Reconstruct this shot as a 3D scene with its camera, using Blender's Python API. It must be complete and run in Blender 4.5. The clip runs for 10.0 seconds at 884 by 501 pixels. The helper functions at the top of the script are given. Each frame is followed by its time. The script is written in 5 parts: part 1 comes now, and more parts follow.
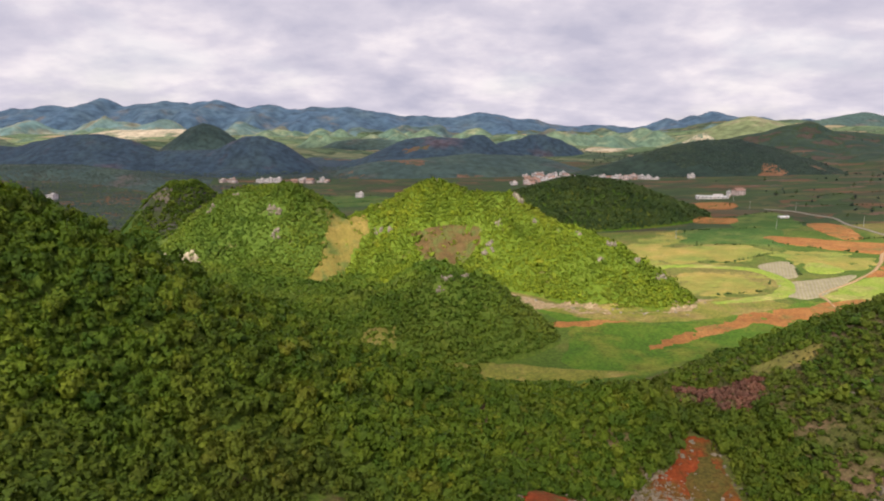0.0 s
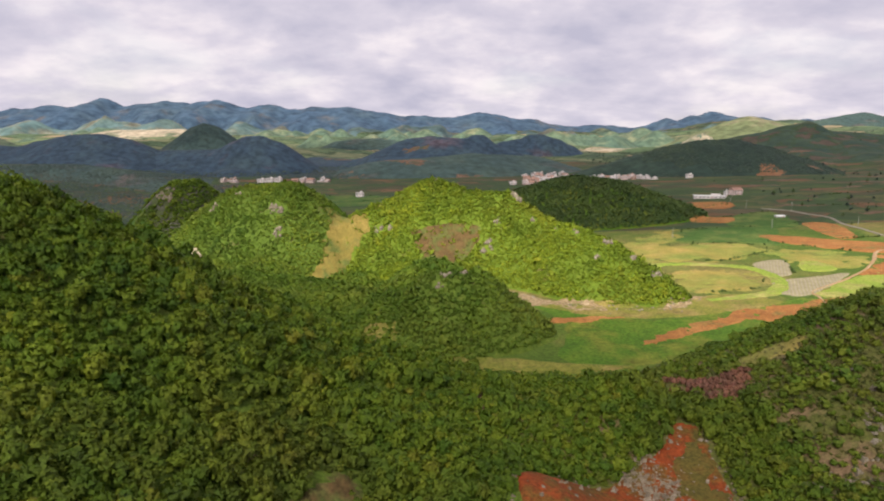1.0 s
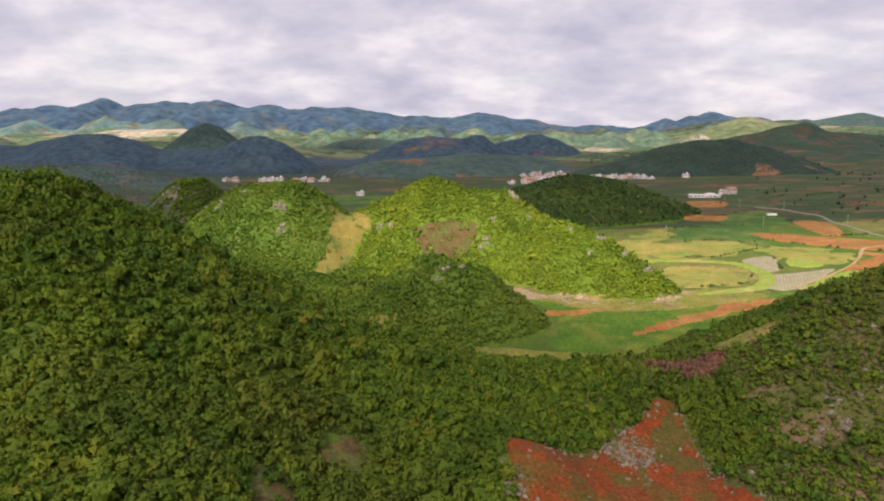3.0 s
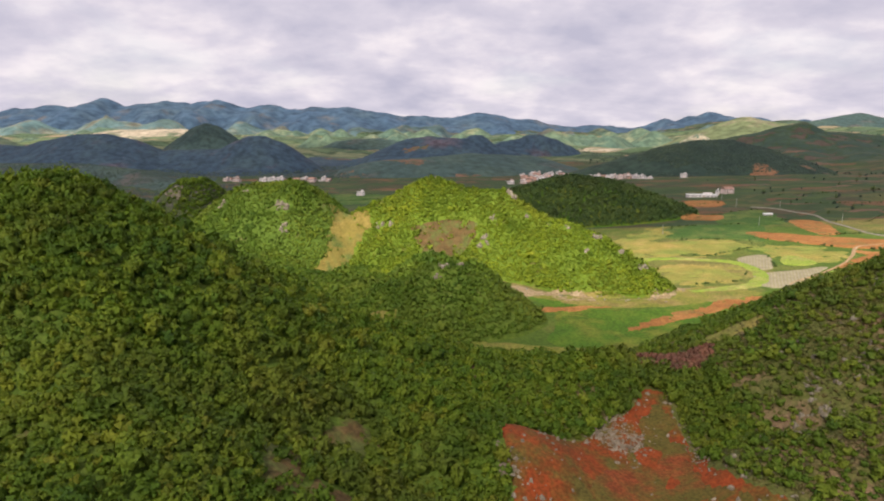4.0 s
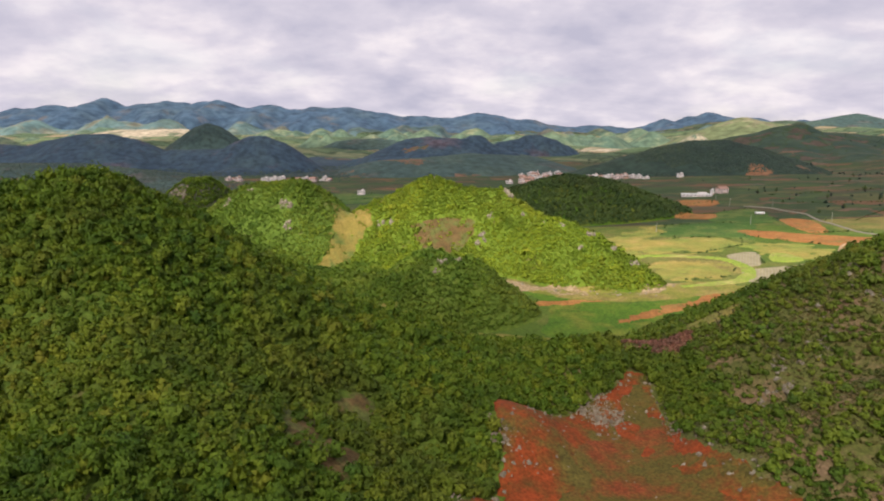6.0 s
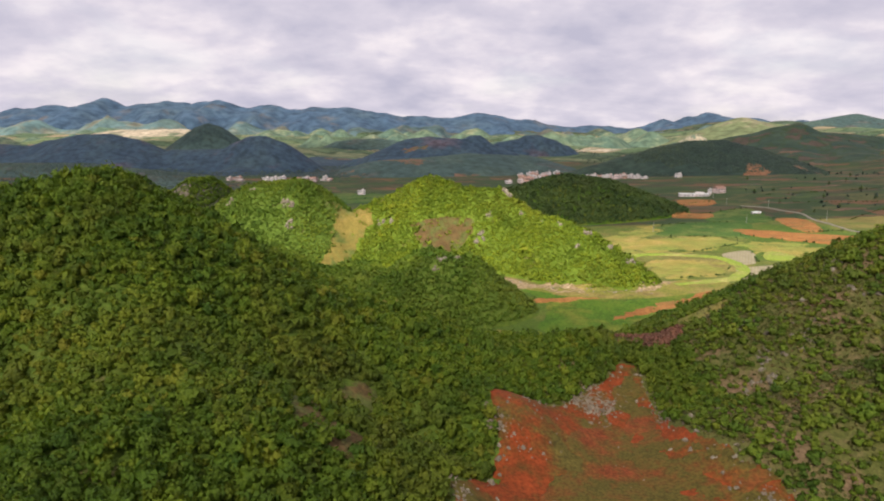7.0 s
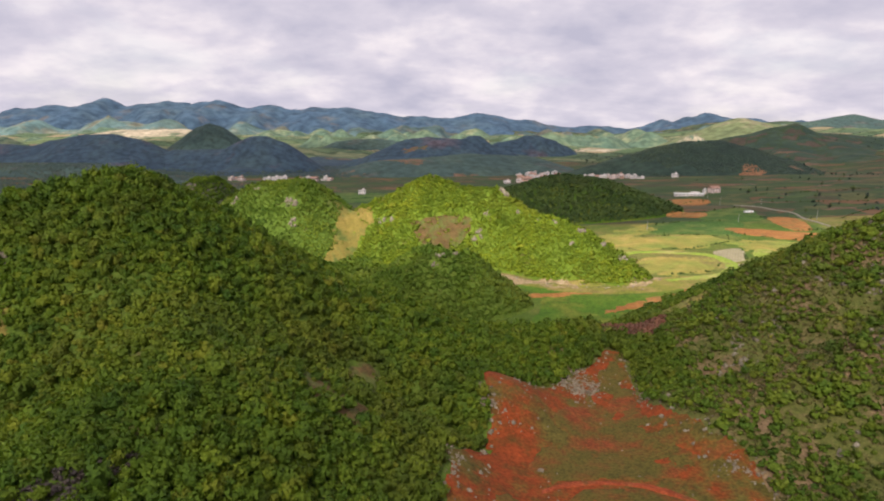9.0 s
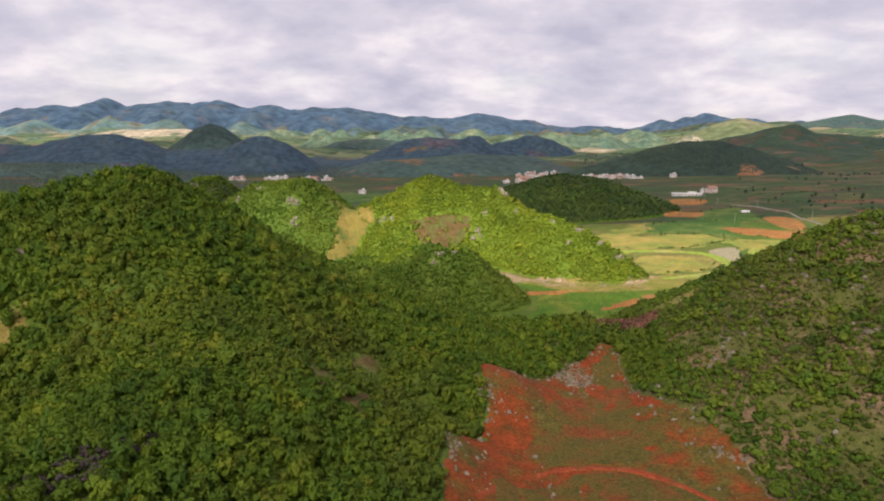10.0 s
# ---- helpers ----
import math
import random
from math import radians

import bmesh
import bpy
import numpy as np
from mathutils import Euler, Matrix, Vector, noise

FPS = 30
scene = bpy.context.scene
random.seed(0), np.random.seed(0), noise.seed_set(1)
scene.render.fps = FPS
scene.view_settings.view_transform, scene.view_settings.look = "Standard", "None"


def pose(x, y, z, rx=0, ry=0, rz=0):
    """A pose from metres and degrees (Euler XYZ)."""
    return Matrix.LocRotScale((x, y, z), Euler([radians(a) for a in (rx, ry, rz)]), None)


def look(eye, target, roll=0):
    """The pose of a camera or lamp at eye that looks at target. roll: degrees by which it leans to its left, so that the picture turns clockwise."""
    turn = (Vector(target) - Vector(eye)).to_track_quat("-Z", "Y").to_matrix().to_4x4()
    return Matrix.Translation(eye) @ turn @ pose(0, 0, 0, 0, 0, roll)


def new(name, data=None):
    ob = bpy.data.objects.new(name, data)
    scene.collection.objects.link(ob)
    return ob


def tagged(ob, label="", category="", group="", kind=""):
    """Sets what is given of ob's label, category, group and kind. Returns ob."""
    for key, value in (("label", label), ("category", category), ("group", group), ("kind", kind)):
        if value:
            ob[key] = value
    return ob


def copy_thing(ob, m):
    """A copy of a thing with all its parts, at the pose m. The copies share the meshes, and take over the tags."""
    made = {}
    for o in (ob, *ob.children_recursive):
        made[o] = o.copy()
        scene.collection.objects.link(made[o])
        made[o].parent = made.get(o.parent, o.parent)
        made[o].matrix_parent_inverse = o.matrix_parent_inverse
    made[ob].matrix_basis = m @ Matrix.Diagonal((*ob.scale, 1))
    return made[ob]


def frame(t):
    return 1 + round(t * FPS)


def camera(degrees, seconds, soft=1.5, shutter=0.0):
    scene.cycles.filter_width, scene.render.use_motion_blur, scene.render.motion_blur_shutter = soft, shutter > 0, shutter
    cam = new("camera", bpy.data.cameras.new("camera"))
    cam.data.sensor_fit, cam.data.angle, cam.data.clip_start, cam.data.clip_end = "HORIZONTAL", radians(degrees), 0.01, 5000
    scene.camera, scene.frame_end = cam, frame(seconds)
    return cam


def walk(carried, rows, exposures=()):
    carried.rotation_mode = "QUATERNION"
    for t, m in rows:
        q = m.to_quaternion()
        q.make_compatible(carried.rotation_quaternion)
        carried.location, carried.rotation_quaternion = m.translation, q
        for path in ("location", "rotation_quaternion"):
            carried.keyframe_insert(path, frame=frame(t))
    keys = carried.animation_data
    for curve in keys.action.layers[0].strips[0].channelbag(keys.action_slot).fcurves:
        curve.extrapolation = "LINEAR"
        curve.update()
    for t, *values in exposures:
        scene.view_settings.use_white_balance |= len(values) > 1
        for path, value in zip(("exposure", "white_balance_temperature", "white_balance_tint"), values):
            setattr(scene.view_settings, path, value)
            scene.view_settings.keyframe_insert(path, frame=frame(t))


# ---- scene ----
# ------------------------------------------------------------------ camera
cam = camera(70.0, 10.0, soft=2.05)
ROWS = [
    (0.0, 0.00, 0.00, 97.00, 0.0, -11.067, 0.0),
    (0.5, 0.13, -3.29, 96.98, -0.006, -11.066, -0.009),
    (1.0, 0.25, -6.64, 96.98, -0.013, -11.065, -0.018),
    (1.5, 0.38, -10.05, 97.00, -0.019, -11.065, -0.027),
    (2.0, 0.51, -13.50, 97.04, -0.026, -11.064, -0.036),
    (2.5, 0.63, -16.99, 97.10, -0.032, -11.063, -0.045),
    (4.0, 1.02, -27.66, 97.38, -0.052, -11.061, -0.072),
    (4.5, 1.15, -31.26, 97.50, -0.058, -11.060, -0.081),
    (5.0, 1.27, -34.89, 97.64, -0.065, -11.059, -0.091),
    (5.5, 1.40, -38.52, 97.79, -0.071, -11.058, -0.100),
    (7.0, 1.79, -49.42, 98.31, -0.091, -11.056, -0.127),
    (7.5, 1.92, -53.05, 98.51, -0.097, -11.055, -0.136),
    (8.0, 2.05, -56.65, 98.71, -0.104, -11.054, -0.145),
    (8.5, 2.18, -60.24, 98.92, -0.110, -11.054, -0.154),
    (9.0, 2.31, -63.80, 99.14, -0.117, -11.053, -0.163),
    (9.5, 2.44, -67.33, 99.36, -0.123, -11.052, -0.172),
    (10.0, 2.57, -70.82, 99.59, -0.130, -11.051, -0.181),
]
walk(cam, [(t, pose(x, y, z, 90 + pitch, roll, yaw)) for t, x, y, z, yaw, pitch, roll in ROWS], exposures=((0.0, 0.55), (10.0, 0.55)))

# ------------------------------------------------------------------ sun and sky
SUN_WAY = Vector((-0.20, -0.71, 0.67)).normalized()      # from the ground towards the sun
sun = new("sun", bpy.data.lights.new("sun", "SUN"))
sun.data.energy, sun.data.angle, sun.data.color = 5.0, radians(1.4), (1.0, 0.93, 0.80)
sun.matrix_world = look(SUN_WAY * 3000, (0, 0, 0))


def make_world():
    world = bpy.data.worlds.new("sky")
    world.use_nodes = True
    scene.world = world
    nt = world.node_tree
    nt.nodes.clear()
    N, L = nt.nodes.new, nt.links.new
    out, bg = N("ShaderNodeOutputWorld"), N("ShaderNodeBackground")
    sky = N("ShaderNodeTexSky")
    sky.sky_type, sky.sun_disc = "NISHITA", False
    sky.sun_elevation = math.asin(SUN_WAY.z)
    sky.sun_rotation = math.atan2(SUN_WAY.x, SUN_WAY.y)
    dim = N("ShaderNodeVectorMath")
    dim.operation = "SCALE"
    dim.inputs["Scale"].default_value = 0.11
    L(sky.outputs[0], dim.inputs[0])
    # a broken deck of cloud, seen in perspective
    tc, sep = N("ShaderNodeTexCoord"), N("ShaderNodeSeparateXYZ")
    L(tc.outputs["Generated"], sep.inputs[0])
    up = N("ShaderNodeMath")
    up.operation = "MAXIMUM"
    up.inputs[1].default_value = 0.0
    L(sep.outputs["Z"], up.inputs[0])
    add = N("ShaderNodeMath")
    add.inputs[1].default_value = 0.30
    L(up.outputs[0], add.inputs[0])
    dv = []
    for a in "XY":
        d = N("ShaderNodeMath")
        d.operation = "DIVIDE"
        L(sep.outputs[a], d.inputs[0])
        L(add.outputs[0], d.inputs[1])
        dv.append(d)
    comb = N("ShaderNodeCombineXYZ")
    L(dv[0].outputs[0], comb.inputs[0])
    L(dv[1].outputs[0], comb.inputs[1])
    n1, n2 = N("ShaderNodeTexNoise"), N("ShaderNodeTexNoise")
    for n, sc, de, di in ((n1, 1.05, 5, 0.0), (n2, 2.9, 7, 0.1)):
        n.inputs["Scale"].default_value, n.inputs["Detail"].default_value = sc, de
        n.inputs["Distortion"].default_value, n.inputs["Roughness"].default_value = di, 0.56
        L(comb.outputs[0], n.inputs["Vector"])
    mix = N("ShaderNodeMix")
    mix.inputs["Factor"].default_value = 0.5
    L(n1.outputs["Fac"], mix.inputs[2])
    L(n2.outputs["Fac"], mix.inputs[3])
    ramp = N("ShaderNodeValToRGB")
    e = ramp.color_ramp.elements
    e[0].position, e[0].color = 0.38, (0.56, 0.54, 0.67, 1)
    e[1].position, e[1].color = 0.60, (1.02, 0.93, 0.96, 1)
    m = e.new(0.5)
    m.color = (0.75, 0.70, 0.80, 1)
    L(mix.outputs[0], ramp.inputs[0])
    gap = N("ShaderNodeMapRange")
    gap.inputs["From Min"].default_value, gap.inputs["From Max"].default_value = 0.52, 0.72
    gap.inputs["To Min"].default_value, gap.inputs["To Max"].default_value = 0.0, 0.35
    L(n1.outputs["Fac"], gap.inputs["Value"])
    both = N("ShaderNodeMix")
    both.data_type = "RGBA"
    L(gap.outputs[0], both.inputs["Factor"])
    L(ramp.outputs[0], both.inputs[6])
    L(dim.outputs[0], both.inputs[7])
    L(both.outputs[2], bg.inputs["Color"])
    bg.inputs["Strength"].default_value = 0.66
    L(bg.outputs[0], out.inputs[0])


make_world()


# ------------------------------------------------------------------ materials
def mat_new(name):
    m = bpy.data.materials.new(name)
    m.use_nodes = True
    nt = m.node_tree
    return m, nt, nt.nodes["Principled BSDF"]


def ramp_node(nt, stops):
    r = nt.nodes.new("ShaderNodeValToRGB")
    e = r.color_ramp.elements
    while len(e) < len(stops):
        e.new(0.5)
    for k, (p, c) in zip(e, stops):
        k.position, k.color = p, (*c, 1)
    return r


def noise_node(nt, scale, detail=4, rough=0.55, src=None, kind="ShaderNodeTexNoise"):
    n = nt.nodes.new(kind)
    n.inputs["Scale"].default_value = scale
    if kind == "ShaderNodeTexNoise":
        n.inputs["Detail"].default_value, n.inputs["Roughness"].default_value = detail, rough
    nt.links.new((src or geo_pos(nt)), n.inputs["Vector"])
    return n


def geo_pos(nt):
    for n in nt.nodes:
        if n.type == "NEW_GEOMETRY":
            return n.outputs["Position"]
    return nt.nodes.new("ShaderNodeNewGeometry").outputs["Position"]


def mixed(nt, fac, a, b, how="MIX"):
    m = nt.nodes.new("ShaderNodeMix")
    m.data_type, m.blend_type = "RGBA", how
    for v, s in ((fac, m.inputs["Factor"]), (a, m.inputs[6]), (b, m.inputs[7])):
        if isinstance(v, (int, float)):
            s.default_value = v
        elif isinstance(v, tuple):
            s.default_value = (*v, 1)
        else:
            nt.links.new(v, s)
    return m.outputs[2]


def bumped(nt, bsdf, height, strength=0.5, dist=0.3):
    b = nt.nodes.new("ShaderNodeBump")
    b.inputs["Strength"].default_value, b.inputs["Distance"].default_value = strength, dist
    nt.links.new(height, b.inputs["Height"])
    nt.links.new(b.outputs[0], bsdf.inputs["Normal"])


def surface_mat(name, dark, mid, light, s1, s2, rough=0.95, bump=0.4, bdist=0.3, blotch=None, s3=0.02, edge=(0.48, 0.6)):
    """Two scales of noise between three colours, with broad blotches of a fourth."""
    m, nt, b = mat_new(name)
    n1, n2 = noise_node(nt, s1, 6, 0.65), noise_node(nt, s2, 5, 0.6)
    r = ramp_node(nt, [(0.3, dark), (0.5, mid), (0.7, light)])
    nt.links.new(n1.outputs["Fac"], r.inputs[0])
    r2 = ramp_node(nt, [(0.35, (0.66, 0.66, 0.66)), (0.65, (1.25, 1.25, 1.25))])
    nt.links.new(n2.outputs["Fac"], r2.inputs[0])
    col = r.outputs[0]
    if blotch:
        n3 = noise_node(nt, s3, 6, 0.65)
        f = ramp_node(nt, [(edge[0], (0, 0, 0)), (edge[1], (1, 1, 1))])
        nt.links.new(n3.outputs["Fac"], f.inputs[0])
        n4 = noise_node(nt, s1 * 1.7, 5, 0.7)
        r4 = ramp_node(nt, [(0.3, tuple(c * 0.62 for c in blotch)), (0.7, tuple(min(1.0, c * 1.35) for c in blotch))])
        nt.links.new(n4.outputs["Fac"], r4.inputs[0])
        col = mixed(nt, f.outputs[0], col, r4.outputs[0])
    col = mixed(nt, 1.0, col, r2.outputs[0], "MULTIPLY")
    nt.links.new(col, b.inputs["Base Color"])
    b.inputs["Roughness"].default_value = rough
    b.inputs["Specular IOR Level"].default_value = 0.2
    bumped(nt, b, n2.outputs["Fac"], bump, bdist)
    return m


def foliage_mat(name, dark, mid, light, cell=0.4, broad=0.02, tint=(0.16, 0.14, 0.03), tint_amount=0.5, grain=1.0, through_leaf=0.38, hue_amount=1.0):
    """Leaves: crown-to-crown change, leaf-to-leaf change and broad drifts of a second hue, partly translucent."""
    m, nt, b = mat_new(name)
    at = nt.nodes.new("ShaderNodeAttribute")
    at.attribute_name = "crown"
    isl = nt.nodes.new("ShaderNodeNewGeometry").outputs["Random Per Island"]
    sep = nt.nodes.new("ShaderNodeSeparateXYZ")
    nt.links.new(at.outputs["Vector"], sep.inputs[0])
    avg = nt.nodes.new("ShaderNodeMix")
    avg.inputs["Factor"].default_value = 0.22
    nt.links.new(sep.outputs[0], avg.inputs[2])
    nt.links.new(isl, avg.inputs[3])
    r = ramp_node(nt, [(0.1, dark), (0.5, mid), (0.9, light)])
    nt.links.new(avg.outputs[0], r.inputs[0])
    hue = ramp_node(nt, [(0.0, (0.74, 0.88, 1.1)), (0.25, (0.96, 1.0, 1.0)), (0.75, (1.0, 1.0, 1.0)), (0.92, (1.10, 1.02, 0.95)), (1.0, (1.15, 0.94, 1.1))])
    nt.links.new(sep.outputs[1], hue.inputs[0])
    own = mixed(nt, hue_amount, r.outputs[0], mixed(nt, 1.0, r.outputs[0], hue.outputs[0], "MULTIPLY"))
    n3 = noise_node(nt, broad, 5, 0.65)
    f = ramp_node(nt, [(0.5, (0, 0, 0)), (0.7, (tint_amount,) * 3)])
    nt.links.new(n3.outputs["Fac"], f.inputs[0])
    col = mixed(nt, f.outputs[0], own, tint)
    n4 = noise_node(nt, broad * 3.5, 4, 0.6)
    r4 = ramp_node(nt, [(0.32, (0.68, 0.74, 0.75)), (0.68, (1.28, 1.2, 1.1))])
    nt.links.new(n4.outputs["Fac"], r4.inputs[0])
    col = mixed(nt, 1.0, col, r4.outputs[0], "MULTIPLY")
    n5 = noise_node(nt, cell * 9, 3, 0.7)
    r5 = ramp_node(nt, [(0.34, tuple(1 - grain * k for k in (0.34, 0.30, 0.30))), (0.66, tuple(1 + grain * k for k in (0.34, 0.30, 0.2)))])
    nt.links.new(n5.outputs["Fac"], r5.inputs[0])
    col = mixed(nt, 1.0, col, r5.outputs[0], "MULTIPLY")
    bumped(nt, b, n5.outputs["Fac"], 0.7, 0.12 / cell)
    nt.links.new(col, b.inputs["Base Color"])
    b.inputs["Roughness"].default_value = 0.65
    b.inputs["Specular IOR Level"].default_value = 0.25
    tr = nt.nodes.new("ShaderNodeBsdfTranslucent")
    nt.links.new(col, tr.inputs[0])
    mx = nt.nodes.new("ShaderNodeMixShader")
    mx.inputs[0].default_value = through_leaf
    nt.links.new(b.outputs[0], mx.inputs[1])
    nt.links.new(tr.outputs[0], mx.inputs[2])
    nt.links.new(mx.outputs[0], nt.nodes["Material Output"].inputs[0])
    return m


M_GRASS = surface_mat("meadow", (0.040, 0.076, 0.009), (0.062, 0.102, 0.012), (0.095, 0.125, 0.020), 0.02, 0.6, blotch=(0.165, 0.14, 0.04), s3=0.008)
M_SLOPE = surface_mat("scrub_soil", (0.066, 0.080, 0.016), (0.098, 0.104, 0.025), (0.140, 0.122, 0.044), 0.35, 1.6, bump=0.9, blotch=(0.19, 0.125, 0.07), s3=0.06, edge=(0.5, 0.62))
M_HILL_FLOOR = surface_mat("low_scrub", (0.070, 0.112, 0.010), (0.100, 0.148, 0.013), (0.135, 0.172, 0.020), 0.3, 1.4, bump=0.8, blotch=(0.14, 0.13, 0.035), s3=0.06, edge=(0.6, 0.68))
# the ridge scrub again, dimmed to paint in shade on the dome
M_DOME_FLOOR = surface_mat("dimmed_dome_scrub", (0.050, 0.086, 0.011), (0.072, 0.114, 0.014), (0.095, 0.132, 0.020), 0.3, 1.4, bump=0.8, blotch=(0.12, 0.11, 0.04), s3=0.06, edge=(0.6, 0.68))
M_FOREST_FLOOR = surface_mat("undergrowth", (0.052, 0.086, 0.011), (0.076, 0.116, 0.014), (0.105, 0.132, 0.022), 0.3, 1.4, bump=0.8, blotch=(0.11, 0.085, 0.035), s3=0.06, edge=(0.62, 0.68))
M_RED = surface_mat("red_earth", (0.095, 0.046, 0.011), (0.185, 0.040, 0.010), (0.265, 0.050, 0.013), 0.22, 1.3, blotch=(0.092, 0.074, 0.016), s3=0.07, edge=(0.46, 0.60))
# haze over the distant karst is mixed in as a blue-green cast
M_HAZE_SLOPE = surface_mat("hazed_slopes", (0.056, 0.094, 0.074), (0.078, 0.118, 0.082), (0.105, 0.142, 0.086), 0.008, 0.04, bump=0.9, bdist=5, blotch=(0.140, 0.150, 0.092), s3=0.010, edge=(0.52, 0.66))
# darker and bluer green: cloud shade and haze are both in the colour
M_SHADE_SLOPE = surface_mat("shaded_hazy_slope", (0.032, 0.056, 0.058), (0.043, 0.071, 0.066), (0.060, 0.089, 0.070), 0.009, 0.06, bump=0.8, bdist=3, blotch=(0.082, 0.072, 0.066), s3=0.008, edge=(0.56, 0.68))
# paler copy of the far slopes, with the sun on the spur coloured in
M_SPUR = surface_mat("sunlit_green_slope", (0.085, 0.106, 0.054), (0.112, 0.130, 0.064), (0.142, 0.148, 0.078), 0.008, 0.04, bump=0.8, bdist=5, blotch=(0.165, 0.145, 0.095), s3=0.008, edge=(0.52, 0.66))


def fields_mat(name, cell, colours, stretch=(1.0, 2.4), turn=0.35, hedge=(0.03, 0.05, 0.02)):
    """Small plots of different crops and bare soil, with narrow banks between them."""
    m, nt, b = mat_new(name)
    mp = nt.nodes.new("ShaderNodeMapping")
    mp.inputs["Scale"].default_value = (stretch[0] / cell, stretch[1] / cell, 0)
    mp.inputs["Rotation"].default_value = (0, 0, turn)
    wob = noise_node(nt, 1.4 / cell, 3)
    ad = nt.nodes.new("ShaderNodeVectorMath")
    ad.operation = "MULTIPLY_ADD"
    ad.inputs[1].default_value = (cell * 1.2, cell * 1.2, 0)
    nt.links.new(wob.outputs["Color"], ad.inputs[0])
    nt.links.new(geo_pos(nt), ad.inputs[2])
    nt.links.new(ad.outputs[0], mp.inputs["Vector"])
    v = noise_node(nt, 1.0, src=mp.outputs[0], kind="ShaderNodeTexVoronoi")
    e = noise_node(nt, 1.0, src=mp.outputs[0], kind="ShaderNodeTexVoronoi")
    e.feature = "DISTANCE_TO_EDGE"
    sep = nt.nodes.new("ShaderNodeSeparateColor")
    nt.links.new(v.outputs["Color"], sep.inputs[0])
    n = len(colours)
    r = ramp_node(nt, [(k / n, c) for k, c in enumerate(colours)])
    r.color_ramp.interpolation = "CONSTANT"
    nt.links.new(sep.outputs[0], r.inputs[0])
    n1, n2 = noise_node(nt, 0.03, 6, 0.7), noise_node(nt, 0.4, 5, 0.6)
    r2 = ramp_node(nt, [(0.3, (0.6, 0.62, 0.6)), (0.7, (1.25, 1.2, 1.15))])
    nt.links.new(n1.outputs["Fac"], r2.inputs[0])
    col = mixed(nt, 1.0, r.outputs[0], r2.outputs[0], "MULTIPLY")
    f = ramp_node(nt, [(0.02, (1, 1, 1)), (0.07, (0, 0, 0))])
    nt.links.new(e.outputs["Distance"], f.inputs[0])
    col = mixed(nt, f.outputs[0], col, hedge)
    nt.links.new(col, b.inputs["Base Color"])
    b.inputs["Roughness"].default_value, b.inputs["Specular IOR Level"].default_value = 0.95, 0.2
    bumped(nt, b, n2.outputs["Fac"], 0.5, 0.4)
    return m


GREENS = [(0.034, 0.062, 0.019), (0.048, 0.076, 0.022), (0.070, 0.078, 0.028)]
M_PLOTS = fields_mat("plots", 60, GREENS + [(0.125, 0.070, 0.036), (0.036, 0.060, 0.022), (0.075, 0.064, 0.034), (0.055, 0.052, 0.026), (0.042, 0.066, 0.020)])
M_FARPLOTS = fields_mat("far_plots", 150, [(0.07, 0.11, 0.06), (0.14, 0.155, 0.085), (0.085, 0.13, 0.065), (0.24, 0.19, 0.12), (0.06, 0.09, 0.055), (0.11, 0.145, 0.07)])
# plots darkened and blued to stand in for shade and distance on the shoulder
M_EASTPLOTS = fields_mat("shaded_east_plots", 55, [(0.030, 0.054, 0.044), (0.042, 0.066, 0.048), (0.036, 0.060, 0.046), (0.072, 0.056, 0.046), (0.034, 0.058, 0.042), (0.052, 0.068, 0.046)])
M_GOLD = surface_mat("dry_grass", (0.19, 0.165, 0.038), (0.275, 0.210, 0.052), (0.36, 0.245, 0.085), 0.05, 1.2, blotch=(0.150, 0.180, 0.034), s3=0.028, edge=(0.38, 0.64))
M_TILLED = surface_mat("tilled_soil", (0.20, 0.080, 0.024), (0.27, 0.116, 0.034), (0.33, 0.165, 0.056), 0.06, 0.8, bump=0.6, blotch=(0.15, 0.12, 0.035), s3=0.07, edge=(0.54, 0.68))
M_SCAR = surface_mat("bare_scar_soil", (0.075, 0.062, 0.040), (0.125, 0.076, 0.050), (0.175, 0.105, 0.075), 0.05, 0.4, blotch=(0.055, 0.070, 0.042), s3=0.04, edge=(0.5, 0.62))
M_CUT = surface_mat("cut_bank", (0.12, 0.062, 0.034), (0.17, 0.085, 0.046), (0.22, 0.115, 0.066), 0.08, 0.5, blotch=(0.07, 0.075, 0.04), s3=0.05, edge=(0.56, 0.68))
M_CROP = surface_mat("green_crop", (0.032, 0.076, 0.012), (0.045, 0.098, 0.015), (0.070, 0.118, 0.020), 0.05, 0.8, blotch=(0.095, 0.125, 0.028), s3=0.04)
M_LUSH = surface_mat("bright_grass", (0.150, 0.215, 0.028), (0.190, 0.250, 0.034), (0.24, 0.265, 0.05), 0.07, 0.8, blotch=(0.26, 0.235, 0.075), s3=0.04)
M_DARKCROP = surface_mat("low_meadow", (0.040, 0.092, 0.007), (0.060, 0.120, 0.009), (0.092, 0.142, 0.013), 0.05, 0.8, blotch=(0.125, 0.140, 0.018), s3=0.03)
M_PATH = surface_mat("pale_track", (0.24, 0.15, 0.075), (0.32, 0.21, 0.115), (0.39, 0.28, 0.17), 0.3, 2.0)
M_ROAD = surface_mat("concrete_road", (0.16, 0.145, 0.11), (0.20, 0.18, 0.145), (0.25, 0.23, 0.19), 0.3, 2.0)
M_SCREE = surface_mat("scree", (0.17, 0.125, 0.060), (0.28, 0.20, 0.11), (0.42, 0.33, 0.22), 0.4, 1.6, bump=1.0, bdist=0.5, blotch=(0.13, 0.14, 0.035), s3=0.12, edge=(0.55, 0.65))
